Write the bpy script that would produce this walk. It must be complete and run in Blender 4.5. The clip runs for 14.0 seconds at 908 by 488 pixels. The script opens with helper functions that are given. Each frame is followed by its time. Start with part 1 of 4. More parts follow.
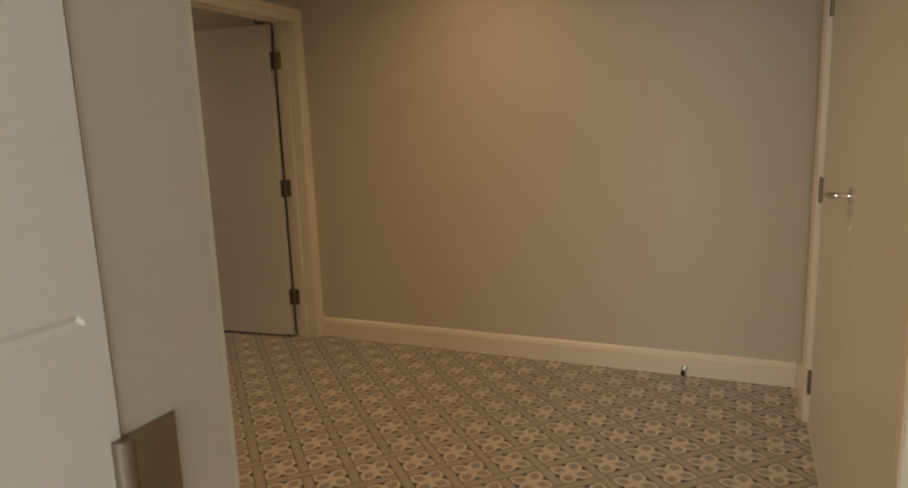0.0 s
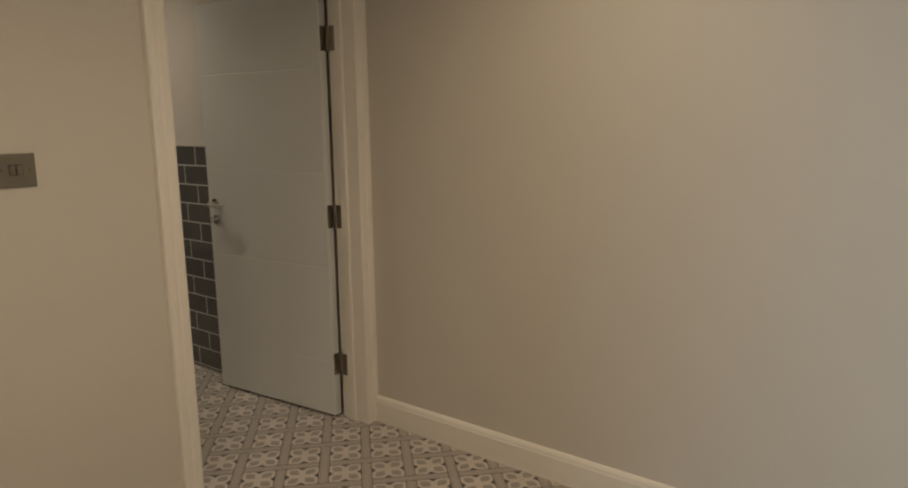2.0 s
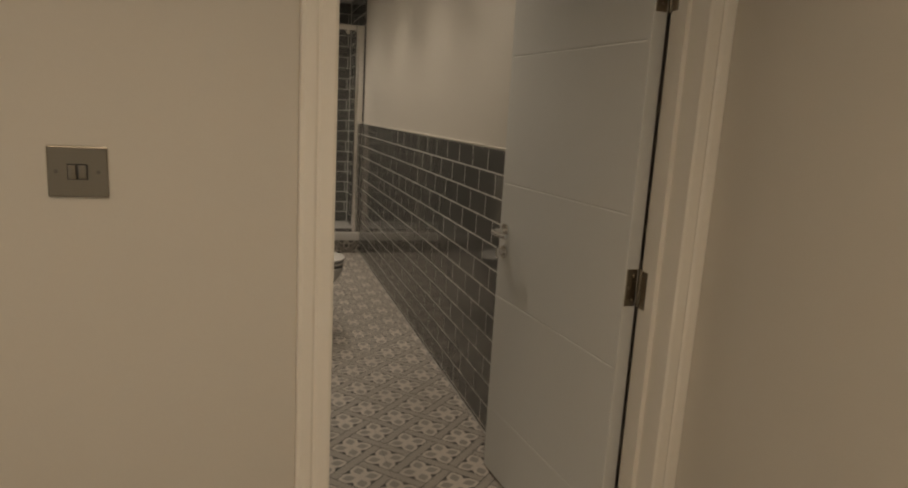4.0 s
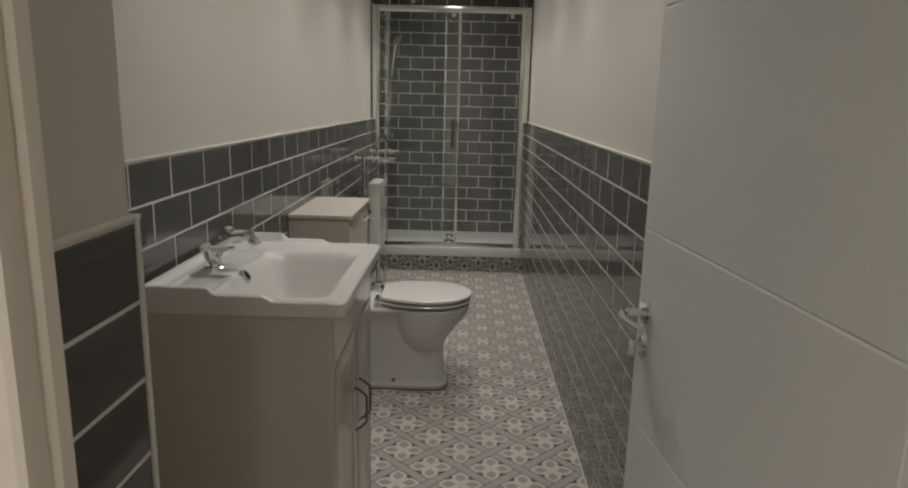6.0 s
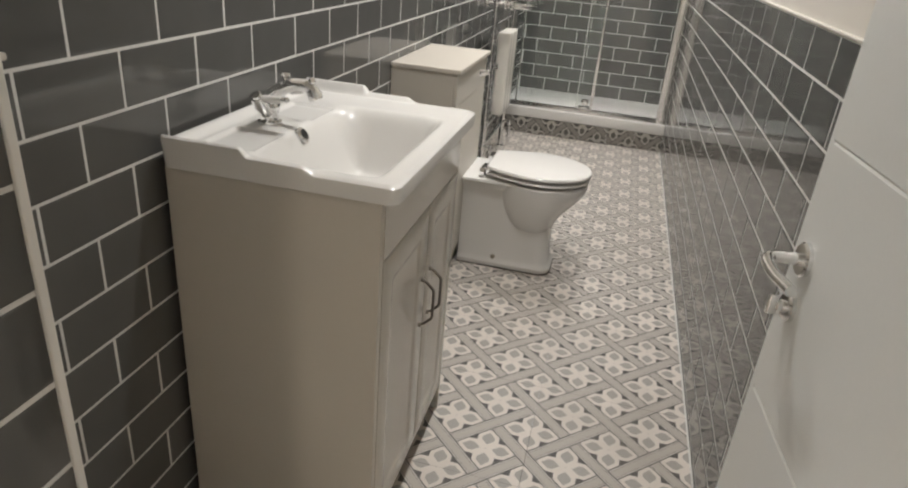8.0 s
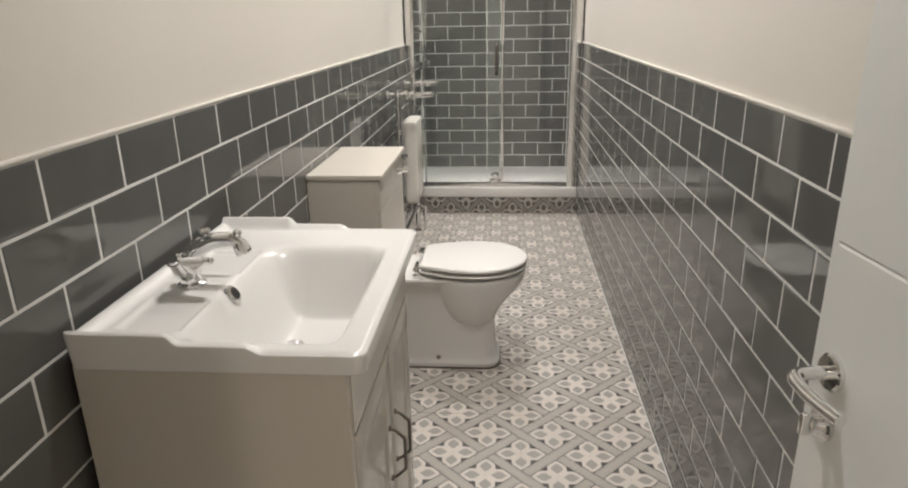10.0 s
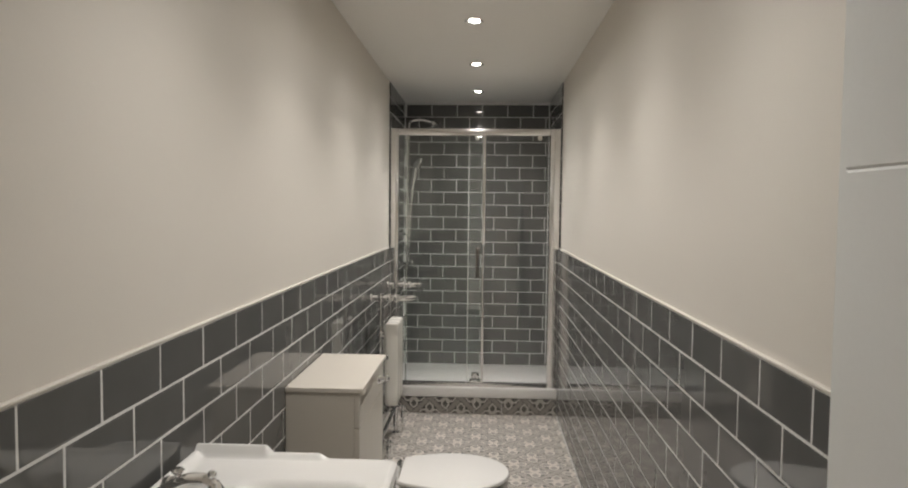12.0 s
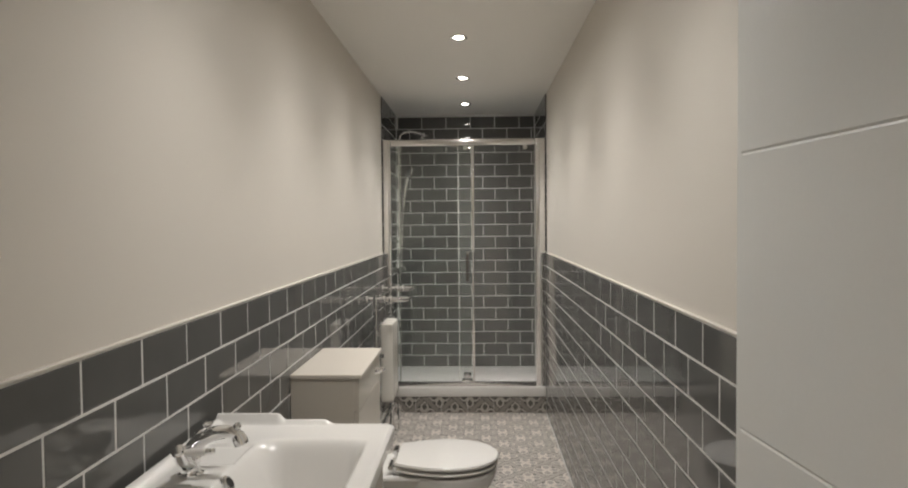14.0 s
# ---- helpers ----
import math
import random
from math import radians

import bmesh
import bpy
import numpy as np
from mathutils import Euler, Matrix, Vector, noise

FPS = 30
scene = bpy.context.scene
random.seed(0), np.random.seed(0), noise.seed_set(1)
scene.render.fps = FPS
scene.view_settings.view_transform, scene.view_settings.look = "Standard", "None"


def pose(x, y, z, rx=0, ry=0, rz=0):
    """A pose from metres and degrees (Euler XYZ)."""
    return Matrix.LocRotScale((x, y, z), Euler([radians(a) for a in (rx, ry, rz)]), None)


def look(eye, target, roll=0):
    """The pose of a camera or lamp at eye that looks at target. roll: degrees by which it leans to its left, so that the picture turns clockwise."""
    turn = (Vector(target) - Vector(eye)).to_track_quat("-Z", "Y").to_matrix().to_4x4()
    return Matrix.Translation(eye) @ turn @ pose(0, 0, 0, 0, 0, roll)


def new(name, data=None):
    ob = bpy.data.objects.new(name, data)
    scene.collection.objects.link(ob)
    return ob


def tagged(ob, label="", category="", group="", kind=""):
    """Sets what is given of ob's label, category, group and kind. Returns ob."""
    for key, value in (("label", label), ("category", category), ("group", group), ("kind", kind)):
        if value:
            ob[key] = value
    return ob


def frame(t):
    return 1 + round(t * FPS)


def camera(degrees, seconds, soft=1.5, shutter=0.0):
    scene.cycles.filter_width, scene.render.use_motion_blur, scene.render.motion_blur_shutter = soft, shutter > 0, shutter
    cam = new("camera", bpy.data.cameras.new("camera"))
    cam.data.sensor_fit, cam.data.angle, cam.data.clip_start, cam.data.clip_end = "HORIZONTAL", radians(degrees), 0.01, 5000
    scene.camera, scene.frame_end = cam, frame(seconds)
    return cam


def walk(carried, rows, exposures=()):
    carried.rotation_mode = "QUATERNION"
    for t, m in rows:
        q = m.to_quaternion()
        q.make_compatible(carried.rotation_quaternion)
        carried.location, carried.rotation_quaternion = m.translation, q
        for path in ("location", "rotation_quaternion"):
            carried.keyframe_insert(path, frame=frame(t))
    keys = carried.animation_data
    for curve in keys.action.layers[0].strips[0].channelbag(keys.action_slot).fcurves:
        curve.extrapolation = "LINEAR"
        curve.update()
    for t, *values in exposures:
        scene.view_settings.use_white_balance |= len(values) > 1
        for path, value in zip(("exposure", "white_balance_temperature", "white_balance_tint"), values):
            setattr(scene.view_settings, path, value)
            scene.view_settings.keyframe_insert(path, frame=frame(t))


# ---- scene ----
cam = camera(68.5, 14.0, 2.1)
PATH = [
    (0, (-2.073, -3.279, 1.276), (-0.273, -2.485, 0.92), -2.1),
    (0.3, (-1.901, -3.185, 1.296), (-0.088, -2.421, 0.937), -1.9),
    (0.5, (-1.77, -3.143, 1.297), (0.046, -2.383, 0.938), -1.6),
    (1, (-1.45, -3.017, 1.302), (0.361, -2.246, 0.947), -1.2),
    (1.5, (-1.137, -2.897, 1.366), (0.618, -2.019, 0.98), -0.8),
    (2, (-0.8, -2.87, 1.32), (0.78, -1.696, 0.964), -0.6),
    (2.5, (-0.513, -2.763, 1.276), (0.775, -1.272, 0.931), -0.9),
    (3, (-0.273, -2.559, 1.295), (0.794, -0.904, 0.948), 0.2),
    (3.5, (-0.005, -2.395, 1.314), (0.817, -0.607, 0.954), 2.0),
    (3.7, (0.096, -2.324, 1.33), (0.812, -0.493, 0.964), 2.7),
    (5.8, (0.712, -1.461, 1.381), (0.749, 0.494, 0.959), 1.2),
    (6, (0.72, -1.344, 1.366), (0.692, 0.612, 0.949), 1.4),
    (6.5, (0.775, -1.195, 1.365), (0.513, 0.732, 0.899), 2.3),
    (7, (0.841, -1.117, 1.34), (0.439, 0.73, 0.686), 4.5),
    (7.2, (0.854, -1.104, 1.34), (0.426, 0.705, 0.601), 5.5),
    (9.3, (0.664, -0.811, 1.333), (0.44, 0.982, 0.469), 0.7),
    (9.5, (0.676, -0.837, 1.364), (0.474, 0.984, 0.555), -0.8),
    (10, (0.67, -0.826, 1.402), (0.521, 1.063, 0.756), -1.0),
    (10.5, (0.659, -0.825, 1.428), (0.532, 1.106, 0.919), -0.8),
    (11, (0.659, -0.824, 1.453), (0.549, 1.135, 1.058), -0.3),
    (11.5, (0.656, -0.823, 1.479), (0.559, 1.159, 1.225), 0.3),
    (12, (0.656, -0.826, 1.503), (0.566, 1.17, 1.398), 0.6),
    (12.5, (0.653, -0.829, 1.508), (0.569, 1.169, 1.468), 0.6),
    (13, (0.64, -0.84, 1.497), (0.563, 1.158, 1.48), 0.4),
    (13.5, (0.654, -0.904, 1.476), (0.582, 1.094, 1.459), -0.3),
    (14, (0.684, -1.049, 1.451), (0.614, 0.949, 1.387), -0.5),
]
EXPOSURES = [(0, -0.55, 13000, 24), (0.5, -0.02, 11800, 19), (1.0, 0.08, 10000, 17), (1.5, -0.03, 8700, 15), (2.5, -0.05, 7900, 10), (3.0, -0.07, 8250, 12), (3.7, -0.1, 8200, 12), (5.8, 0.2, 6550, 9), (6.5, 0.76, 6380, 9), (7.0, 1.03, 6330, 9), (9.5, 1.5, 6350, 10), (10.5, 1.24, 6400, 10), (11.5, 1.06, 6400, 10), (12.5, 0.98, 6450, 10), (14, 1.02, 6450, 10)]
walk(cam, [(t, look(eye, target, roll)) for t, eye, target, roll in PATH], EXPOSURES)

# ---- plan, in metres ----
W = 1.2            # bathroom, between tiled faces
CEIL = 2.415
DADO = 1.218       # top of the half-height tiling
Y_HALL, Y_BATH, Y_LEFT = -0.875, -0.74, -0.825   # faces of the wall with the bathroom door
Y_SH, Y_BACK = 4.0, 4.935        # front of the shower and its back wall
X_HALL_R, Y_HALL_S, X_HALL_W = 1.272, -3.55, -1.735
ENT_T = 0.084      # thin partition behind the entrance
OPEN_L, OPEN_R, OPEN_T = 0.386, 1.207, 1.886



def wall_x(y):
    """The left wall's tile face: it runs slightly out of square."""
    return -0.010 - 0.005 * y


WALL_TURN = math.degrees(math.atan(0.005))


def skewed(bm):
    """Shift a mesh built along x = 0 onto the left wall's line."""
    for v in bm.verts:
        v.co.x += wall_x(v.co.y)
    return bm


# ---- light ----
world = bpy.data.worlds.new("world")
scene.world = world
world.use_nodes = True
sky = world.node_tree.nodes.new("ShaderNodeTexSky")
sky.sky_type, sky.sun_disc, sky.sun_elevation, sky.sun_rotation = "NISHITA", False, radians(35), radians(200)
world.node_tree.links.new(sky.outputs[0], world.node_tree.nodes["Background"].inputs[0])
world.node_tree.nodes["Background"].inputs[1].default_value = 0.1

WARM, BATH = (1.0, 0.87, 0.72), (1.0, 0.965, 0.915)
BATH_LIGHTS = [(0.595, y) for y in (0.49, 1.47, 2.45, 3.42, 4.40)]
# hall positions are assumed; these lamps stay out of view
HALL_LIGHTS = [(0.58, -2.05), (-0.20, -2.15), (-0.98, -2.25)]


def lamp(name, x, y, z, watts, colour, size=150, blend=0.75, radius=0.035):
    data = bpy.data.lights.new(name, "SPOT")
    data.energy, data.color, data.spot_size, data.spot_blend, data.shadow_soft_size = watts, colour, radians(size), blend, radius
    ob = new(name, data)
    ob.location = (x, y, z)
    return ob


for x, y in BATH_LIGHTS:
    share = 0.72 if y > 4 else 0.82 if y < 1 else 1.0
    lamp("downlight_lamp", x, y, CEIL - 0.03, 18.5 * share, BATH, 118, 1.0)
    lamp("downlight_spill", x, y, CEIL - 0.03, 4.6 * share, BATH, 166, 0.8)
# unseen lamps added to light the hall evenly
for x, y in HALL_LIGHTS:
    lamp("unseen_hall_lamp", x, y, CEIL - 0.03, 22 if x > 0 else 28, WARM, 154, 1.0, 0.05)
# area lamp added out of view for cool daylight on the entrance leaf
daylight = bpy.data.lights.new("unseen_daylight", "AREA")
daylight.shape, daylight.size, daylight.size_y, daylight.energy, daylight.color = "RECTANGLE", 1.3, 1.2, 88, (0.50, 0.74, 1.0)
new("unseen_daylight", daylight).matrix_world = look((-4.55, -3.4, 1.5), (-3.0, -3.2, 1.3))

# ---- materials ----


def nodes_of(name):
    m = bpy.data.materials.new(name)
    m.use_nodes = True
    return m, m.node_tree, m.node_tree.nodes["Principled BSDF"]


def maths(tree, op, a, b=None, c=None):
    n = tree.nodes.new("ShaderNodeMath")
    n.operation = op
    for i, v in enumerate((a, b, c)):
        if v is None:
            continue
        if isinstance(v, (int, float)):
            n.inputs[i].default_value = v
        else:
            tree.links.new(v, n.inputs[i])
    return n.outputs[0]


def mixed(tree, fac, a, b):
    n = tree.nodes.new("ShaderNodeMix")
    n.data_type = "RGBA"
    for sock, v in ((n.inputs[0], fac), (n.inputs[6], a), (n.inputs[7], b)):
        if isinstance(v, (int, float)):
            sock.default_value = v
        elif isinstance(v, tuple):
            sock.default_value = (*v, 1)
        else:
            tree.links.new(v, sock)
    return n.outputs[2]


def noisy(tree, scale, detail=4, rough=0.55):
    n = tree.nodes.new("ShaderNodeTexNoise")
    n.inputs["Scale"].default_value, n.inputs["Detail"].default_value, n.inputs["Roughness"].default_value = scale, detail, rough
    g = tree.nodes.new("ShaderNodeNewGeometry")
    tree.links.new(g.outputs["Position"], n.inputs["Vector"])
    return n.outputs["Fac"]


def bumped(tree, bsdf, height, strength, distance):
    n = tree.nodes.new("ShaderNodeBump")
    n.inputs["Strength"].default_value, n.inputs["Distance"].default_value = strength, distance
    tree.links.new(height, n.inputs["Height"])
    tree.links.new(n.outputs[0], bsdf.inputs["Normal"])


def plain(name, colour, rough=0.5, metal=0.0, var=0.06, grain=60, stain=2.5, bump=0.1, dist=0.001, coat=0.0, each=0.0):
    """A surface with slight variation at two scales and fine relief."""
    m, tree, bsdf = nodes_of(name)
    dark = tuple(v * (1 - 2 * var) for v in colour)
    light = tuple(min(1, v * (1 + var)) for v in colour)
    a, b = noisy(tree, grain, 3), noisy(tree, stain, 4)
    fac = maths(tree, "ADD", maths(tree, "MULTIPLY", a, 0.4), maths(tree, "MULTIPLY", b, 0.6))
    if each:
        info = tree.nodes.new("ShaderNodeObjectInfo")
        fac = maths(tree, "ADD", fac, maths(tree, "MULTIPLY", maths(tree, "SUBTRACT", info.outputs["Random"], 0.5), each))
    tree.links.new(mixed(tree, fac, dark, light), bsdf.inputs["Base Color"])
    r = maths(tree, "ADD", rough * 0.9, maths(tree, "MULTIPLY", b, rough * 0.2))
    tree.links.new(r, bsdf.inputs["Roughness"])
    bsdf.inputs["Metallic"].default_value = metal
    bsdf.inputs["Coat Weight"].default_value = coat
    if bump:
        bumped(tree, bsdf, a, bump, dist)
    return m


PAINT = plain("cream_paint", (0.66, 0.62, 0.56), 0.55, var=0.03, grain=220, stain=1.2, bump=0.12, dist=0.0006)
CEILING = plain("white_ceiling_paint", (0.87, 0.85, 0.81), 0.7, var=0.02, grain=200, stain=1.0, bump=0.08)
WOODWORK = plain("cream_gloss_woodwork", (0.88, 0.835, 0.765), 0.32, var=0.03, grain=90, stain=3, bump=0.04)
DOOR_WHITE = plain("white_door_paint", (0.77, 0.775, 0.76), 0.38, var=0.03, grain=140, stain=2, bump=0.05)
TILE = plain("grey_glazed_tile", (0.108, 0.107, 0.102), 0.05, var=0.12, grain=11, stain=5, bump=0.22, dist=0.001, each=0.4)
GROUT = plain("pale_grout", (0.69, 0.68, 0.655), 0.85, var=0.08, grain=150, stain=4, bump=0.2)
TRIM = plain("white_plastic_trim", (0.74, 0.72, 0.68), 0.35, var=0.03, bump=0.03)
CERAMIC = plain("white_ceramic", (0.73, 0.715, 0.69), 0.22, var=0.01, grain=8, stain=3, bump=0.0)
ACRYLIC = plain("white_acrylic", (0.78, 0.76, 0.73), 0.2, var=0.02, bump=0.02)
CASHMERE = plain("taupe_cabinet_paint", (0.58, 0.54, 0.475), 0.30, var=0.03, grain=120, stain=2, bump=0.03)
GLOSS_TAUPE = plain("taupe_gloss_door_foil", (0.58, 0.545, 0.485), 0.13, var=0.02, grain=40, stain=3, bump=0.03)
LINING = plain("streaked_grey_lining", (0.60, 0.555, 0.50), 0.4, var=0.10, grain=90, stain=7, bump=0.06)
CREAM_TOP = plain("cream_laminate", (0.66, 0.61, 0.54), 0.3, var=0.02, bump=0.02)
ALU = plain("polished_aluminium", (0.84, 0.83, 0.82), 0.16, 1.0, var=0.04, grain=40, bump=0.02)
CHROME = plain("chrome", (0.82, 0.82, 0.82), 0.045, 1.0, var=0.05, grain=30, bump=0.02)
BRASS = plain("satin_nickel_hinge", (0.36, 0.31, 0.25), 0.33, 1.0, var=0.12, grain=80, stain=20, bump=0.05)
PEWTER = plain("pewter_handle", (0.22, 0.20, 0.18), 0.35, 1.0, var=0.1, bump=0.05)
SWITCH = plain("brushed_steel_plate", (0.30, 0.27, 0.23), 0.38, 0.9, var=0.08, grain=300, bump=0.05)
# black rubber; also colours the shade inside the overflow and rocker hollows
DARK = plain("dark_rubber_and_hollow_shade", (0.02, 0.02, 0.02), 0.6, var=0.1, bump=0.05)
SEAL = plain("grimy_sealant", (0.10, 0.085, 0.07), 0.6, var=0.3, grain=60, stain=15, bump=0.2)
RAD_WHITE = plain("white_enamel", (0.74, 0.71, 0.65), 0.25, var=0.02, bump=0.02)


def pattern_floor(name, vertical=False):
    """Grey and white encaustic-style pattern: a diagonal lattice of bands round four-petalled flowers."""
    m, tree, bsdf = nodes_of(name)
    g = tree.nodes.new("ShaderNodeNewGeometry")
    s = tree.nodes.new("ShaderNodeSeparateXYZ")
    tree.links.new(g.outputs["Position"], s.inputs[0])
    period = 0.2315
    x = maths(tree, "DIVIDE", maths(tree, "SUBTRACT", s.outputs["X"], 0.733), period)
    y = maths(tree, "DIVIDE", maths(tree, "SUBTRACT", s.outputs["Z" if vertical else "Y"], 0.0 if vertical else 0.856), period)
    a, b = maths(tree, "ADD", x, y), maths(tree, "SUBTRACT", x, y)
    ca, cb = maths(tree, "ROUND", a), maths(tree, "ROUND", b)
    p, q = maths(tree, "ABSOLUTE", maths(tree, "SUBTRACT", a, ca)), maths(tree, "ABSOLUTE", maths(tree, "SUBTRACT", b, cb))
    u = maths(tree, "MULTIPLY", maths(tree, "ADD", p, q), 0.7071)
    v = maths(tree, "MULTIPLY", maths(tree, "SUBTRACT", p, q), 0.7071)
    eu = maths(tree, "DIVIDE", maths(tree, "SUBTRACT", u, 0.268), 0.155)
    ev = maths(tree, "DIVIDE", v, 0.112)
    taper = maths(tree, "MULTIPLY", maths(tree, "MAXIMUM", maths(tree, "SUBTRACT", maths(tree, "ABSOLUTE", eu), 0.25), 0.0), 1.25)
    petal = maths(tree, "LESS_THAN", maths(tree, "ADD", maths(tree, "ABSOLUTE", ev), taper), 1.0)
    hi, lo = maths(tree, "MAXIMUM", p, q), maths(tree, "MINIMUM", p, q)
    wedge = maths(tree, "LESS_THAN", lo, maths(tree, "MULTIPLY", maths(tree, "SUBTRACT", hi, 0.275), 1.08))
    # ground between the petals and the bands
    gu = maths(tree, "DIVIDE", maths(tree, "SUBTRACT", u, 0.25), 0.235)
    gv = maths(tree, "DIVIDE", v, 0.19)
    halo = maths(tree, "LESS_THAN", maths(tree, "ADD", maths(tree, "MULTIPLY", gu, gu), maths(tree, "MULTIPLY", gv, gv)), 1.0)
    edge = 0.372
    band = maths(tree, "GREATER_THAN", hi, edge)
    corner = maths(tree, "GREATER_THAN", lo, edge)
    par = maths(tree, "MODULO", maths(tree, "ADD", maths(tree, "ADD", maths(tree, "FLOOR", a), maths(tree, "FLOOR", b)), 200.0), 2.0)
    over = maths(tree, "GREATER_THAN", par, 0.5)
    # distance across the band that lies on top
    pick = maths(tree, "ADD", maths(tree, "MULTIPLY", over, p), maths(tree, "MULTIPLY", maths(tree, "SUBTRACT", 1.0, over), q))
    across = maths(tree, "ADD", maths(tree, "MULTIPLY", corner, pick), maths(tree, "MULTIPLY", maths(tree, "SUBTRACT", 1.0, corner), hi))
    line = maths(tree, "MULTIPLY", maths(tree, "GREATER_THAN", across, edge), maths(tree, "LESS_THAN", across, edge + 0.023))
    inner = maths(tree, "MULTIPLY", maths(tree, "GREATER_THAN", across, 0.418), maths(tree, "LESS_THAN", across, 0.428))
    middle = maths(tree, "GREATER_THAN", across, 0.428)
    wear = noisy(tree, 3.0, 5)
    fine = noisy(tree, 140, 3)
    white = mixed(tree, wear, (0.57, 0.518, 0.464), (0.72, 0.657, 0.595))
    grey = mixed(tree, fine, (0.28, 0.262, 0.24), (0.39, 0.365, 0.335))
    # upright pieces take darker tones than the floor
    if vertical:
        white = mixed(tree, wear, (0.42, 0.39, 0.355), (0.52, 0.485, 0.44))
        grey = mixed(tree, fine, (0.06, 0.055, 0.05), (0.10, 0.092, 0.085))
    sand = mixed(tree, fine, (0.37, 0.33, 0.295), (0.47, 0.425, 0.38))
    ink = (0.045, 0.042, 0.04)
    ground = mixed(tree, halo, mixed(tree, fine, (0.46, 0.425, 0.385), (0.56, 0.52, 0.475)), white)
    col = mixed(tree, petal, ground, grey)
    col = mixed(tree, wedge, col, ink)
    strip = mixed(tree, middle, mixed(tree, fine, (0.45, 0.415, 0.375), (0.55, 0.51, 0.47)), sand)
    # darker bands on the upright pieces too
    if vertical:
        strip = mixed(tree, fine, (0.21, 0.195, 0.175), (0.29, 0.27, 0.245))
    strip = mixed(tree, inner, strip, (0.16, 0.148, 0.135))
    strip = mixed(tree, line, strip, ink)
    col = mixed(tree, band, col, strip)
    info = tree.nodes.new("ShaderNodeObjectInfo")
    col = mixed(tree, maths(tree, "MULTIPLY", info.outputs["Random"], 0.10), col, (0.30, 0.27, 0.24))
    blot = maths(tree, "MULTIPLY", maths(tree, "MAXIMUM", maths(tree, "MULTIPLY", maths(tree, "SUBTRACT", noisy(tree, 2.2, 6, 0.65), 0.46), 3.0), 0.0), 0.32)
    col = mixed(tree, blot, col, (0.27, 0.235, 0.19))
    tree.links.new(col, bsdf.inputs["Base Color"])
    tree.links.new(maths(tree, "ADD", 0.34, maths(tree, "MULTIPLY", wear, 0.2)), bsdf.inputs["Roughness"])
    bumped(tree, bsdf, fine, 0.06, 0.0008)
    return m


FLOOR = pattern_floor("patterned_floor_tile")
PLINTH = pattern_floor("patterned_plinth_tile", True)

GLASS, _t, _b = nodes_of("clear_shower_glass")
_b.inputs["Base Color"].default_value = (0.995, 1.0, 0.997, 1)
_b.inputs["Roughness"].default_value = 0.02
_b.inputs["Transmission Weight"].default_value = 1.0
_b.inputs["IOR"].default_value = 1.45
GREEN_GLASS, _t, _b = nodes_of("greenish_shower_glass")
_b.inputs["Base Color"].default_value = (0.945, 0.98, 0.962, 1)
_b.inputs["Roughness"].default_value = 0.03
_b.inputs["Transmission Weight"].default_value = 1.0
_b.inputs["IOR"].default_value = 1.5
GLOW, _t, _b = nodes_of("lit_lamp_face")
_b.inputs["Emission Color"].default_value = (1.0, 0.95, 0.86, 1)
_b.inputs["Emission Strength"].default_value = 30.0

# ---- mesh helpers ----


def mesh_ob(name, bm, material, smooth=False):
    bmesh.ops.recalc_face_normals(bm, faces=bm.faces[:])
    me = bpy.data.meshes.new(name)
    bm.to_mesh(me)
    bm.free()
    me.materials.append(material)
    if smooth:
        me.shade_smooth()
        me.set_sharp_from_angle(angle=radians(38))
    return new(name, me)


def part(name, bm, material, parent, label="", smooth=True):
    ob = mesh_ob(name, bm, material, smooth)
    ob.parent = parent
    return tagged(ob, label)


def thing(name, label, category, at=(0, 0, 0), group="", kind=""):
    ob = new(name)
    ob.location = at
    bpy.context.view_layer.update()
    return tagged(ob, label, category, group, kind)


def structure(name, bm, material, label, category, smooth=False):
    return tagged(mesh_ob(name, bm, material, smooth), label, category, kind="structure")


def box(x0, x1, y0, y1, z0, z1, bevel=0.0, bm=None, segments=2):
    own = bmesh.new()
    bmesh.ops.create_cube(own, size=1.0)
    for v in own.verts:
        v.co = Vector((x0 + (v.co.x + 0.5) * (x1 - x0), y0 + (v.co.y + 0.5) * (y1 - y0), z0 + (v.co.z + 0.5) * (z1 - z0)))
    if bevel:
        bmesh.ops.bevel(own, geom=own.edges[:] + own.verts[:], offset=bevel, segments=segments, profile=0.5, affect="EDGES")
    if bm is None:
        return own
    return joined(bm, own)


def joined(bm, other):
    me = bpy.data.meshes.new("joining")
    other.to_mesh(me)
    other.free()
    bm.from_mesh(me)
    bpy.data.meshes.remove(me)
    return bm


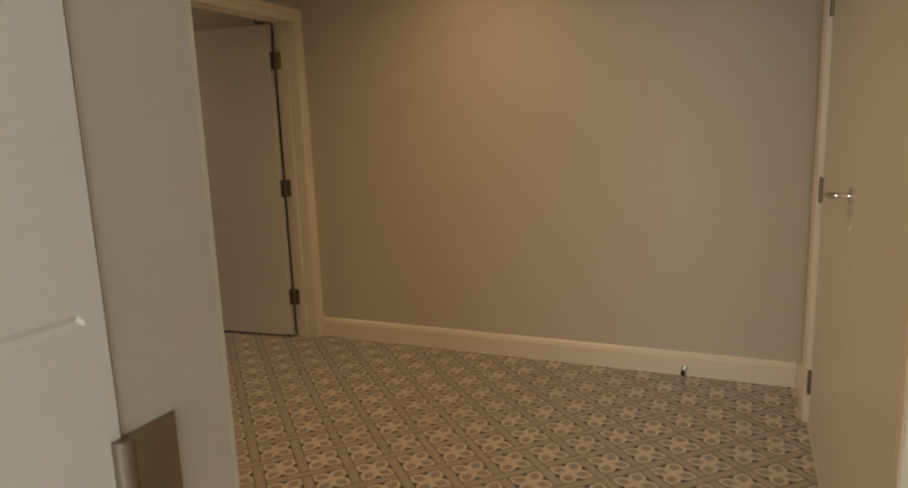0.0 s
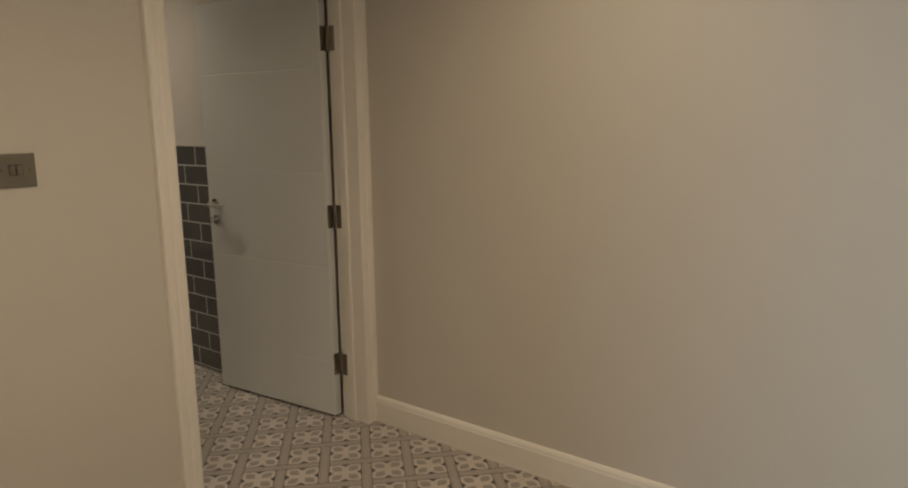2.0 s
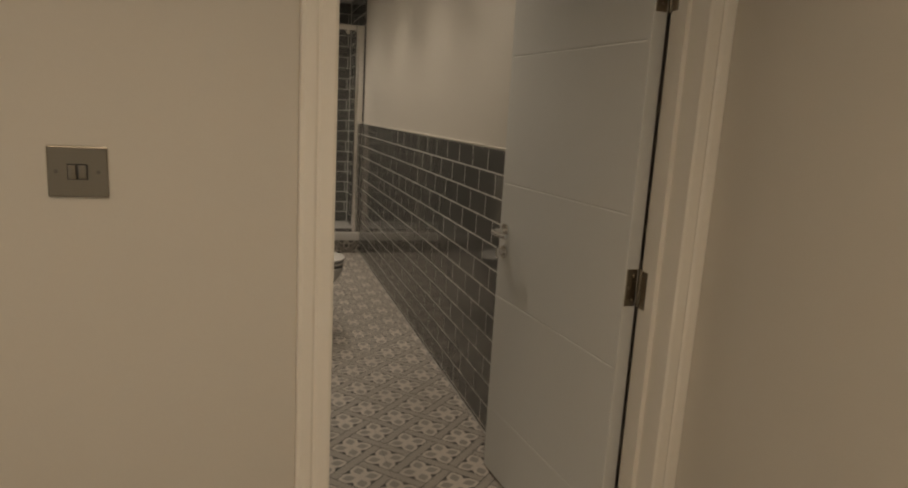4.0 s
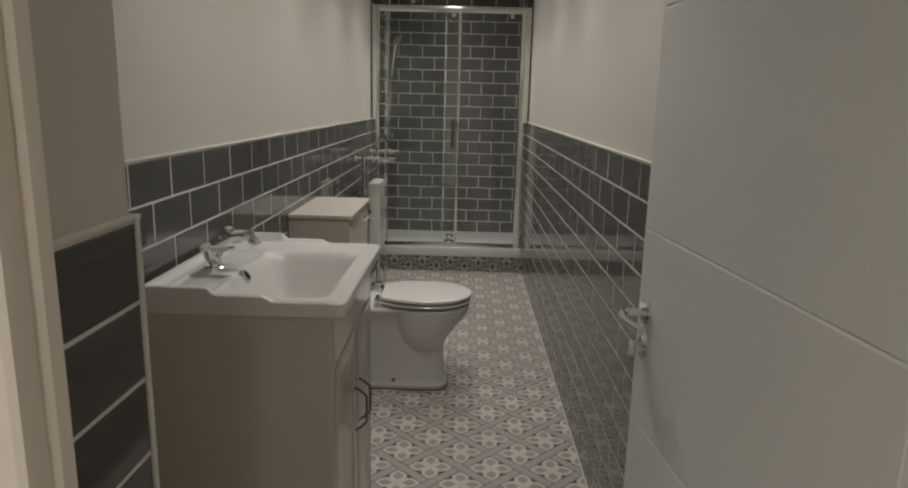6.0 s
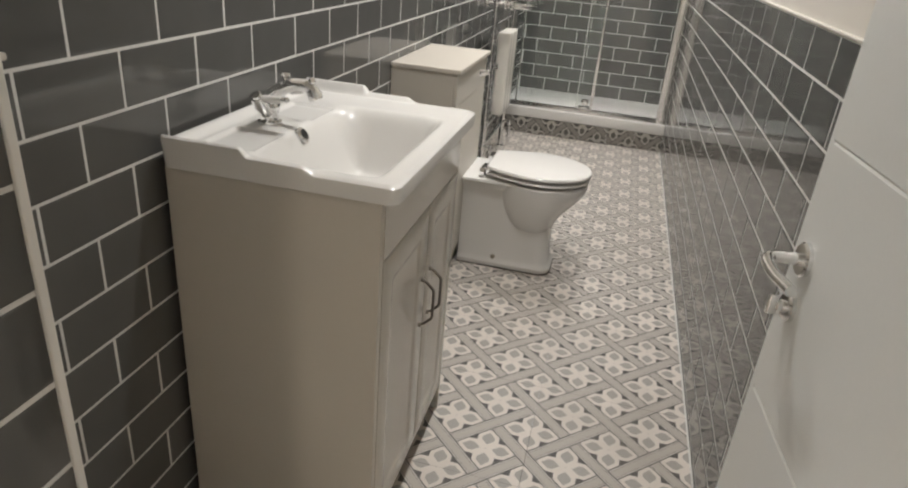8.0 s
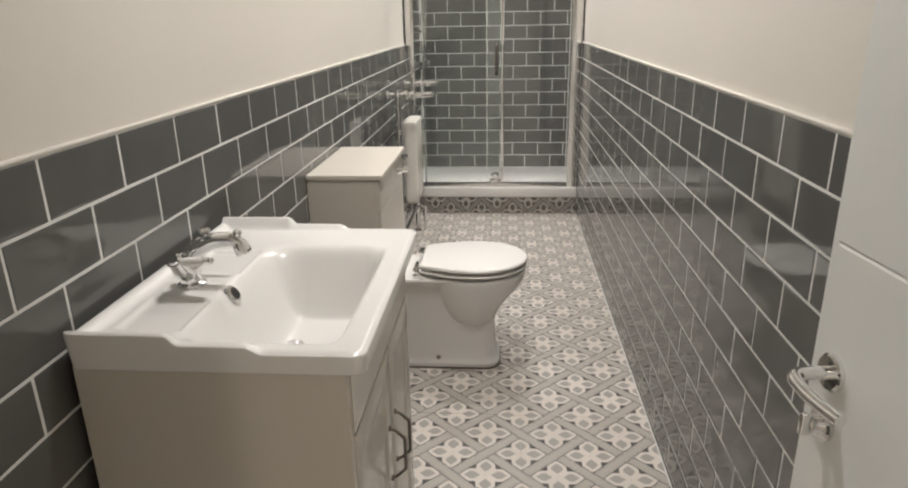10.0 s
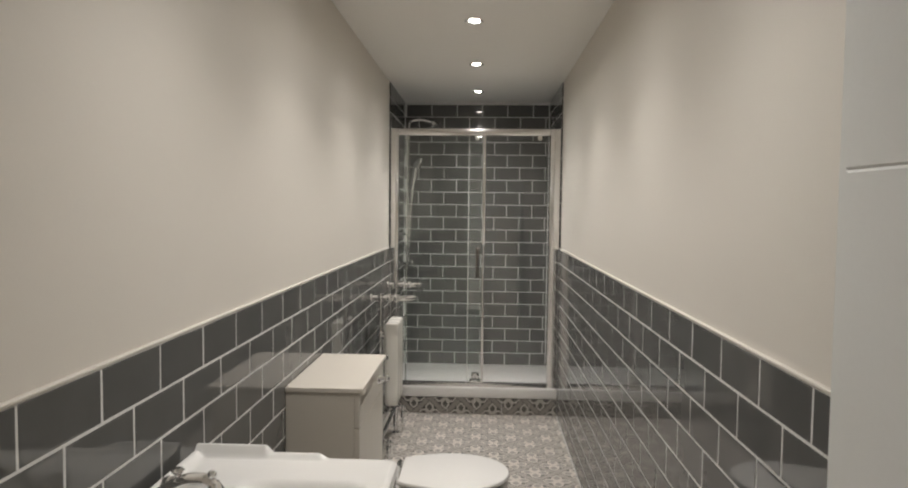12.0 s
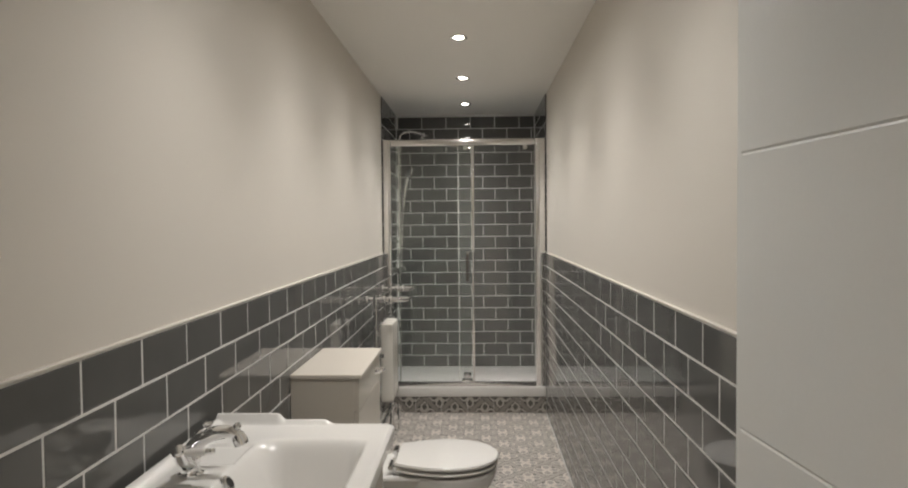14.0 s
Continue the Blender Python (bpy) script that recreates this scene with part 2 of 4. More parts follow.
def tube(points, radius, sides=12, bm=None, caps=True):
    """A round tube along a line of points; radius may be a list."""
    bm = bm or bmesh.new()
    pts = [Vector(p) for p in points]
    radii = radius if isinstance(radius, (list, tuple)) else [radius] * len(pts)
    rings, side = [], None
    for i, p in enumerate(pts):
        ahead = (pts[min(i + 1, len(pts) - 1)] - pts[max(i - 1, 0)]).normalized()
        if side is None:
            side = ahead.orthogonal().normalized()
        side = (side - ahead * side.dot(ahead)).normalized()
        up = ahead.cross(side)
        rings.append([bm.verts.new(p + radii[i] * (math.cos(2 * math.pi * k / sides) * side + math.sin(2 * math.pi * k / sides) * up)) for k in range(sides)])
    for r0, r1 in zip(rings, rings[1:]):
        for k in range(sides):
            bm.faces.new((r0[k], r0[(k + 1) % sides], r1[(k + 1) % sides], r1[k]))
    if caps:
        bm.faces.new(rings[0][::-1])
        bm.faces.new(rings[-1])
    return bm


def arc(points, radius, steps=6):
    """The line of points with its corners rounded."""
    pts = [Vector(p) for p in points]
    out = [pts[0]]
    for a, b, c in zip(pts, pts[1:], pts[2:]):
        d0, d1 = (a - b).normalized(), (c - b).normalized()
        s, e = b + d0 * radius, b + d1 * radius
        for k in range(steps + 1):
            f = k / steps
            out.append((1 - f) ** 2 * s + 2 * f * (1 - f) * b + f * f * e)
    return out + [pts[-1]]


def ball(x, y, z, r, bm=None, squash=1.0):
    own = bmesh.new()
    bmesh.ops.create_uvsphere(own, u_segments=16, v_segments=10, radius=r)
    for v in own.verts:
        v.co = Vector((x, y, z)) + Vector((v.co.x, v.co.y, v.co.z * squash))
    return own if bm is None else joined(bm, own)


def loft(rings, bm=None, top=True, bottom=True):
    bm = bm or bmesh.new()
    made = [[bm.verts.new(p) for p in ring] for ring in rings]
    n = len(made[0])
    for r0, r1 in zip(made, made[1:]):
        for k in range(n):
            bm.faces.new((r0[k], r0[(k + 1) % n], r1[(k + 1) % n], r1[k]))
    if bottom:
        bm.faces.new(made[0][::-1])
    if top:
        bm.faces.new(made[-1])
    return bm


def moved(bm, m):
    bmesh.ops.transform(bm, matrix=m, verts=bm.verts[:])
    return bm


# ---- setting: floors, walls, ceilings ----
T = 0.12
floor = structure("floor", box(-4.7, 2.2, -5.2, 5.2, -0.15, -0.006), GROUT, "grey and white patterned tile floor with a diagonal lattice", "floor")
structure("ceiling_bathroom", box(-0.2, W + 0.2, Y_HALL + 0.03, Y_BACK + 0.2, CEIL, CEIL + 0.12), CEILING, "plain white painted bathroom ceiling", "ceiling")
structure("ceiling_hall", box(-4.7, X_HALL_R + 0.2, -5.2, Y_HALL + 0.03, CEIL, CEIL + 0.12), CEILING, "plain white painted hall ceiling", "ceiling")

G = 0.009  # tile thickness
wall_left = structure("wall_left", skewed(box(-T - G, -G, Y_LEFT, Y_BACK + 0.15, -0.05, CEIL)), PAINT, "cream painted wall above grey metro tiles", "wall")
# its first stretch is set back, an added niche that keeps the hinge gap dark
wall_right = structure("wall_right", box(W + 0.08, W + 0.3, Y_BATH, -0.60, -0.05, CEIL, bm=box(W + G, W + 0.3, -0.60, Y_BACK + 0.15, -0.05, CEIL)), PAINT, "cream painted wall above grey metro tiles", "wall")
wall_back = structure("wall_back", box(-0.06, W + G, Y_BACK + G, Y_BACK + 0.15, -0.05, CEIL), GROUT, "shower back wall tiled in grey metro tiles", "wall")
# door wall with its opening
bm = box(-1.9, OPEN_L - 0.03, Y_HALL, Y_LEFT, -0.05, CEIL)
box(OPEN_R + 0.03, 1.6, Y_HALL, Y_BATH, -0.05, CEIL, bm=bm)
box(OPEN_L - 0.03, OPEN_R + 0.03, Y_HALL, Y_BATH, OPEN_T + 0.03, CEIL, bm=bm)
structure("wall_door", bm, PAINT, "cream painted wall with the bathroom doorway", "wall")
# pier beside the doorway
X_PIER, Y_PIER = 0.327, -0.562
wall_pier = structure("wall_pier", box(-G, X_PIER - G, Y_LEFT, Y_PIER, -0.05, CEIL), PAINT, "short cream and grey tiled wall return beside the doorway", "wall")
structure("wall_hall_right", box(X_HALL_R, X_HALL_R + T, -4.2, Y_HALL, -0.05, CEIL), PAINT, "plain cream painted hall wall", "wall")
HD0, HDM, HD1 = -0.79, 0.03, 0.87   # hall double door: far jamb, meeting line, hinge jamb
bm = box(HD1 + 0.03, X_HALL_R, Y_HALL_S - T, Y_HALL_S, -0.05, CEIL)
box(X_HALL_W, HD0 - 0.03, Y_HALL_S - T, Y_HALL_S, -0.05, CEIL, bm=bm)
box(HD0 - 0.03, HD1 + 0.03, Y_HALL_S - T, Y_HALL_S, OPEN_T + 0.03, CEIL, bm=bm)
structure("wall_hall_south", bm, PAINT, "cream painted hall wall with closed white double doors", "wall")
ENT0, ENT1 = -3.52, -2.95  # entrance opening in the wall behind
bm = box(X_HALL_W - ENT_T, X_HALL_W, ENT1 + 0.025, Y_HALL, -0.05, CEIL)
box(X_HALL_W - ENT_T, X_HALL_W, -5.2, ENT0 - 0.18, -0.05, CEIL, bm=bm)
box(X_HALL_W - ENT_T, X_HALL_W, ENT0 - 0.18, ENT1 + 0.025, OPEN_T + 0.03, CEIL, bm=bm)
structure("wall_hall_west", bm, PAINT, "cream painted hall wall with the entrance doorway", "wall")
# plain unseen room behind the entrance, with a window added for its daylight
bm = box(-4.7, X_HALL_W - ENT_T, Y_HALL, Y_HALL + T, -0.05, CEIL)
box(-4.7, X_HALL_W - ENT_T, -5.2, -5.1, -0.05, CEIL, bm=bm)
box(-4.8, -4.7, -5.2, -4.2, -0.05, CEIL, bm=bm)
box(-4.8, -4.7, -2.6, Y_HALL + T, -0.05, CEIL, bm=bm)
box(-4.8, -4.7, -4.2, -2.6, -0.05, 0.85, bm=bm)
box(-4.8, -4.7, -4.2, -2.6, 2.1, CEIL, bm=bm)
structure("wall_behind", bm, PAINT, "plain cream walls of the room behind", "wall")


def skirting(name, p0, p1, out, label="cream gloss moulded skirting board"):
    """A skirting board along p0-p1 that stands out from the wall towards out."""
    p0, p1, out = Vector((*p0, 0)), Vector((*p1, 0)), Vector((*out, 0))
    prof = [(0, 0), (0.018, 0), (0.018, 0.094), (0.0155, 0.098), (0.015, 0.105), (0.012, 0.112), (0.007, 0.117), (0, 0.119)]
    rings = [[p + out * d + Vector((0, 0, z)) for d, z in prof] for p in (p0, p1)]
    return structure(name, loft(rings), WOODWORK, label, "skirting board")


skirting("baseboard_hall_right", (X_HALL_R, Y_HALL_S + 0.019), (X_HALL_R, Y_HALL - 0.0), (-1, 0))
skirting("baseboard_hall_door_wall", (X_HALL_W, Y_HALL), (OPEN_L - 0.086, Y_HALL), (0, -1))
skirting("baseboard_hall_south", (HD1 + 0.086, Y_HALL_S), (X_HALL_R, Y_HALL_S), (0, 1))


def moulding(name, points, inward, out, width=0.072, label="cream gloss moulded door architrave"):
    """An architrave along the inner corner points of an opening; each point has its own outward mitre."""
    prof = [(0.0, 0.0), (0.0, 0.014), (0.006, 0.017), (0.030, 0.018), (0.036, 0.014), (0.042, 0.019), (0.062, 0.022), (0.070, 0.018), (0.072, 0.0)]
    out = Vector(out)
    rings = [[Vector(p) + Vector(m) * (d * width / 0.072) + out * h for d, h in prof] for p, m in zip(points, inward)]
    return structure(name, loft(rings), WOODWORK, label, "architrave")


moulding("trim_bathroom_door", [(OPEN_L + 0.006, Y_HALL, 0), (OPEN_L + 0.006, Y_HALL, OPEN_T - 0.006), (OPEN_R + 0.0, Y_HALL, OPEN_T - 0.006), (OPEN_R + 0.0, Y_HALL, 0)],
         [(-1, 0, 0), (-1, 0, 1), (1, 0, 1), (1, 0, 0)], (0, -1, 0))
moulding("trim_hall_door", [(HD0 - 0.004, Y_HALL_S, 0), (HD0 - 0.004, Y_HALL_S, OPEN_T), (HD1 + 0.004, Y_HALL_S, OPEN_T), (HD1 + 0.004, Y_HALL_S, 0)],
         [(-1, 0, 0), (-1, 0, 1), (1, 0, 1), (1, 0, 0)], (0, 1, 0))
moulding("trim_entrance", [(X_HALL_W, ENT1 + 0.008, 0), (X_HALL_W, ENT1 + 0.008, OPEN_T + 0.008), (X_HALL_W, ENT0 - 0.15, OPEN_T + 0.008)],
         [(0, 1, 0), (0, 1, 1), (0, 0, 1)], (1, 0, 0))

# door linings
bm = box(OPEN_L - 0.03, OPEN_L, Y_HALL, Y_LEFT, 0, OPEN_T)
box(OPEN_R, OPEN_R + 0.03, Y_HALL, Y_BATH, 0, OPEN_T, bm=bm)
box(OPEN_L - 0.03, OPEN_R + 0.03, Y_HALL, Y_BATH, OPEN_T, OPEN_T + 0.03, bm=bm)
box(OPEN_L, OPEN_L + 0.010, Y_HALL + 0.022, Y_HALL + 0.040, 0, OPEN_T, bm=bm)       # stops
box(OPEN_R - 0.012, OPEN_R, Y_HALL + 0.055, Y_BATH - 0.045, 0, OPEN_T, bm=bm)
box(OPEN_L, OPEN_R, Y_HALL + 0.055, Y_BATH - 0.045, OPEN_T - 0.012, OPEN_T, bm=bm)
structure("trim_bathroom_lining", bm, WOODWORK, "cream gloss door lining with stops", "door frame")
bm = box(X_HALL_W - ENT_T, X_HALL_W, ENT1, ENT1 + 0.025, 0, OPEN_T)
box(X_HALL_W - ENT_T, X_HALL_W, ENT0 - 0.18, ENT1 + 0.025, OPEN_T, OPEN_T + 0.03, bm=bm)
structure("trim_entrance_lining", bm, LINING, "grey streaked entrance door lining", "door frame")
bm = box(HD0 - 0.03, HD0, Y_HALL_S - T, Y_HALL_S, 0, OPEN_T)
box(HD1, HD1 + 0.03, Y_HALL_S - T, Y_HALL_S, 0, OPEN_T, bm=bm)
box(HD0 - 0.03, HD1 + 0.03, Y_HALL_S - T, Y_HALL_S, OPEN_T, OPEN_T + 0.03, bm=bm)
structure("trim_hall_door_lining", bm, WOODWORK, "cream gloss door lining", "door frame")

# ---- doors ----
GROOVES = (0.262, 0.700, 1.118, 1.556)
FLIP = Matrix.Diagonal((1, -1, 1, 1))


def leaf_mesh(width, height, thick=0.04, lines=GROOVES, flip=False):
    """A door leaf from the hinge at x = 0 along +x, front face at y = 0, with shallow horizontal grooves."""
    bm = bmesh.new()
    g, d = 0.0035, 0.002
    zs = [(0.012, 0.0)]
    for z in lines:
        zs += [(z - g, 0.0), (z, d), (z + g, 0.0)]
    zs.append((height, 0.0))
    inset = 0.014
    cols = [0.0, 0.0015, inset, inset + 0.004, width - inset - 0.004, width - inset, width - 0.0015, width]
    rows = []
    for z, depth in zs:
        row = []
        for i, x in enumerate(cols):
            dd = depth if 3 <= i <= 4 else 0.0
            if i in (0, 7):
                dd = 0.0015
            row.append(bm.verts.new((x, dd, z)))
        rows.append(row)
    for r0, r1 in zip(rows, rows[1:]):
        for a, b, c, e in zip(r0, r0[1:], r1[1:], r1):
            bm.faces.new((a, b, c, e))
    back0, back1 = [bm.verts.new((x, thick, 0.012)) for x in (0, width)], [bm.verts.new((x, thick, height)) for x in (0, width)]
    bm.faces.new((back0[0], back0[1], back1[1], back1[0]))
    bm.faces.new([*rows[0], back0[1], back0[0]])
    bm.faces.new([*rows[-1], back1[1], back1[0]])
    bm.faces.new([*(r[0] for r in rows), back1[0], back0[0]])
    bm.faces.new([*(r[-1] for r in rows), back1[1], back0[1]])
    return moved(bm, FLIP) if flip else bm


def lever(parent, x, z, side=-1, turn_below=True, turn=Matrix()):
    """A lever handle on the face y = 0 that points towards the hinge; a thumb turn below it."""
    rose = part("handle_rose", moved(tube([(0, 0, 0), (0, -0.006, 0), (0, -0.009, 0)], [0.026, 0.026, 0.023], 28), turn @ pose(x, 0, z)), CHROME, parent, "round chrome rose")
    pts = arc([(x, -0.008, z), (x, -0.058, z), (x + side * 0.05, -0.060, z - 0.004), (x + side * 0.105, -0.050, z - 0.004)], 0.02, 6)
    part("lever_handle", moved(tube(pts, [0.0095] * 8 + [0.0085] * (len(pts) - 8), 14), turn), CHROME, parent, "curved chrome lever")
    if turn_below:
        bm = tube([(x, 0, z - 0.078), (x, -0.006, z - 0.078), (x, -0.009, z - 0.078)], [0.024, 0.024, 0.021], 28)
        tube([(x, -0.008, z - 0.078), (x, -0.02, z - 0.078)], 0.009, 14, bm=bm)
        box(x - 0.005, x + 0.005, -0.034, -0.018, z - 0.094, z - 0.062, 0.003, bm=bm)
        part("thumb_turn", moved(bm, turn), CHROME, parent, "round chrome thumb turn")
    return rose


# the open bathroom door; its leaf swings in against the right wall
HINGE = (OPEN_R - 0.037, -0.722)
door_b = thing("door_1", "white grooved door standing open into the bathroom", "door", (HINGE[0], HINGE[1], 0), kind="structure")
leaf = part("leaf", leaf_mesh(0.762, 1.874, flip=True), DOOR_WHITE, door_b, "", False)
lever(leaf, 0.762 - 0.052, 0.950, turn=FLIP)
for z in (0.253, 0.926, 1.673):
    bm = box(-0.0025, 0.0, 0.004, 0.036, z - 0.05, z + 0.05, 0.0008)
    tube([(-0.008, 0.043, z - 0.05), (-0.008, 0.043, z + 0.05)], 0.0065, 12, bm=bm)
    for k in (-0.033, 0.0, 0.033):
        ball(-0.003, 0.018 + 0.006 * (1 if k else -1), z + k, 0.0035, bm)
    part("hinge", moved(bm, FLIP), BRASS, leaf, "satin nickel butt hinge")
door_b.rotation_euler = (0, 0, radians(95.25))
# the frame half of each hinge
for z in (0.253, 0.926, 1.673):
    bm = box(OPEN_R - 0.0025, OPEN_R - 0.0, Y_BATH - 0.040, Y_BATH - 0.004, z - 0.05, z + 0.05, 0.0008)
    tagged(mesh_ob("hinge_plate", bm, BRASS), "satin nickel hinge plate on the door lining", "hinge", "bathroom door hinge plates", "structure")

door_h = thing("door_2", "closed plain white leaf of a double hall door, chrome lever", "door", (HD1 - 0.003, Y_HALL_S - 0.006, 0), kind="structure")
leaf = part("leaf", leaf_mesh(HD1 - HDM - 0.005, 1.88, lines=()), DOOR_WHITE, door_h, "", False)
lever(leaf, HD1 - HDM - 0.06, 1.035, turn_below=False)
part("keyhole_cover", tube([(HD1 - HDM - 0.06, 0.0, 0.93), (HD1 - HDM - 0.06, -0.004, 0.93)], 0.02, 24), DOOR_WHITE, leaf, "round white keyhole cover")
for z in (0.18, 0.97, 1.667):
    part("hinge", moved(tube([(0, 0, z - 0.05), (0, 0, z + 0.05)], 0.0075, 12), pose(0.0, -0.006, 0)), BRASS, leaf, "satin nickel hinge knuckle")
door_h.rotation_euler = (0, 0, radians(180))

door_s = thing("door_4", "closed white second leaf of the hall double door", "door", (HDM - 0.001, Y_HALL_S - 0.006, 0), kind="structure")
part("leaf", leaf_mesh(HDM - HD0 - 0.004, 1.88, lines=()), DOOR_WHITE, door_s, "", False)
door_s.rotation_euler = (0, 0, radians(180))

door_e = thing("door_3", "white grooved entrance door standing open", "door", (X_HALL_W - ENT_T - 0.0004, ENT1 - 0.0015, 0), kind="structure")
leaf = part("leaf", leaf_mesh(0.72, 1.874, lines=(0.32, 0.75, 1.178, 1.61), flip=True), DOOR_WHITE, door_e, "", False)
door_e.rotation_euler = (0, 0, radians(180))
for z in (0.253, 1.053, 1.673):
    bm = box(X_HALL_W - ENT_T + 0.002, X_HALL_W - ENT_T + 0.038, ENT1 - 0.0025, ENT1 - 0.0, z - 0.05, z + 0.05, 0.0008)
    tube([(X_HALL_W - ENT_T - 0.003, ENT1 - 0.004, z - 0.05), (X_HALL_W - ENT_T - 0.003, ENT1 - 0.004, z + 0.05)], 0.0065, 12, bm=bm)
    tagged(mesh_ob("hinge_plate", bm, BRASS, True), "satin nickel hinge on the entrance lining", "hinge", "entrance hinges", "structure")

# latch keep on the left side of the bathroom lining
bm = box(OPEN_L, OPEN_L + 0.002, Y_LEFT - 0.034, Y_LEFT + 0.0, 0.915, 1.035, 0.0006)
keep = tagged(mesh_ob("strike_plate", bm, BRASS), "small metal strike plate on the door lining", "strike plate", kind="structure")

# dado trim and tile edges
for name, x0, x1, y0, y1 in (("trim_dado_left", -G, 0.002, Y_PIER, Y_SH - 0.02), ("trim_dado_right", W - 0.002, W + G, -0.60, Y_SH - 0.02), ("trim_dado_pier", -G, X_PIER + 0.002, Y_LEFT, Y_PIER + 0.009)):
    bead = box(x0, x1, y0, y1, DADO + 0.0005, DADO + 0.007, 0.002)
    structure(name, skewed(bead) if name == "trim_dado_left" else bead, PAINT, "thin cream bead along the tile top", "tile trim")
structure("trim_pier_edge", box(X_PIER - 0.008, X_PIER + 0.003, Y_PIER - 0.008, Y_PIER + 0.003, 0, DADO + 0.007, 0.002), TRIM, "white plastic tile edge strip", "tile trim")

# ---- bathroom things ----
# vanity unit
V0, V1, VX, VZ = 0.060, 0.634, 0.438, 0.900
vanity = thing("vanity_unit", "taupe painted two-door vanity cabinet below the basin", "vanity unit", (0.0, (V0 + V1) / 2, 0))
vanity.location = (0, 0, 0)
bm = box(0.006, VX - 0.02, V0, V1, 0.085, 0.74, 0.0015)
part("body", bm, CASHMERE, vanity, "", False)
part("plinth", box(0.024, VX - 0.06, V0 + 0.012, V1 - 0.012, 0.0, 0.085), CASHMERE, vanity, "recessed taupe plinth", False)
part("side_panel", box(0.006, VX - 0.002, V0 - 0.018, V0, 0.0, VZ, 0.0012), CASHMERE, vanity, "", False)
part("side_panel", box(0.006, VX - 0.002, V1, V1 + 0.012, 0.0, VZ, 0.0012), CASHMERE, vanity, "", False)
part("top_rail", box(VX - 0.02, VX, V0 + 0.001, V1 - 0.001, 0.778, VZ - 0.004, 0.0015), GLOSS_TAUPE, vanity, "", False)


def panel_door(y0, y1, z0, z1, x, thick=0.02, frame_w=0.052, sunk=0.004, steps=5):
    """A foil-wrapped door facing +x at x: rounded edges and a softly moulded sunk panel with rounded corners."""

    def ring(a, depth, r):
        pts = []
        for cy, cz, start in ((y1 - a - r, z0 + a + r, -90), (y1 - a - r, z1 - a - r, 0), (y0 + a + r, z1 - a - r, 90), (y0 + a + r, z0 + a + r, 180)):
            for k in range(steps + 1):
                w = radians(start + 90 * k / steps)
                pts.append((x - depth, cy + r * math.cos(w), cz + r * math.sin(w)))
        return pts

    rings = [ring(0, thick, 0.002), ring(0, 0.004, 0.002), ring(0.0012, 0.0012, 0.002), ring(0.004, 0, 0.002), ring(frame_w, 0, 0.012)]
    for k in range(1, 9):
        f = k / 8
        rings.append(ring(frame_w + 0.022 * f, sunk * (0.5 - 0.5 * math.cos(math.pi * f)), 0.012))
    return loft(rings)


mid = 0.372
for a, b, hy in ((V0 + 0.001, mid - 0.0015, mid - 0.032), (mid + 0.0015, V1 - 0.001, mid + 0.032)):
    d = part("door", panel_door(a, b, 0.092, 0.773, VX), GLOSS_TAUPE, vanity, "taupe gloss door with a sunk panel")
    pts = arc([(VX, hy, 0.600), (VX + 0.010, hy, 0.597), (VX + 0.031, hy, 0.578), (VX + 0.031, hy, 0.502), (VX + 0.010, hy, 0.481), (VX, hy, 0.478)], 0.007, 5)
    bm = tube(pts, 0.0034, 10)
    for z in (0.600, 0.478):
        tube([(VX, hy, z), (VX + 0.003, hy, z), (VX + 0.006, hy, z)], [0.0065, 0.006, 0.004], 14, bm=bm)
    part("handle", bm, PEWTER, d, "thin bent pewter bow handle")

# basin
B0, B1, BX, BZ, XB = 0.032, 0.652, 0.468, 0.942, 0.006
basin = thing("basin", "white ceramic inset basin with stepped rim and overflow", "basin")


def smooth(a, b, v):
    f = min(1.0, max(0.0, (v - a) / (b - a)))
    return f * f * (3 - 2 * f)


def basin_top(x, y):
    back = 0.016 * (1 - smooth(0.165, 0.185, x)) + 0.012 * (1 - smooth(0.285, 0.315, x))
    rim = max(1 - smooth(0.004, 0.03, y - B0), 1 - smooth(0.004, 0.03, B1 - y), 0.5 * (1 - smooth(0.004, 0.03, x - XB)))
    z = BZ - 0.006 + back * rim
    # tap ledge, a shallow tray with raised feet
    ledge = smooth(0.045, 0.055, x) * (1 - smooth(0.150, 0.158, x))
    for a, b in ((0.099, 0.232), (0.352, 0.484)):
        z -= 0.006 * ledge * smooth(a, a + 0.008, y) * (1 - smooth(b - 0.008, b, y))
    # the bowl
    slope = smooth(0.150, 0.250, x) * (1 - smooth(0.378, 0.424, x)) * smooth(0.062, 0.118, y) * (1 - smooth(0.420, 0.525, y))
    z -= 0.130 * slope + 0.012 * slope * (1 - min(1, math.hypot((x - 0.31) / 0.12, (y - 0.27) / 0.2)))
    # softened outer edge
    near = min(x - XB + 0.006, BX - x, y - B0, B1 - y)
    return z - 0.0045 * (1 - smooth(0.0, 0.009, near))


bm = bmesh.new()
nx, ny = 96, 128


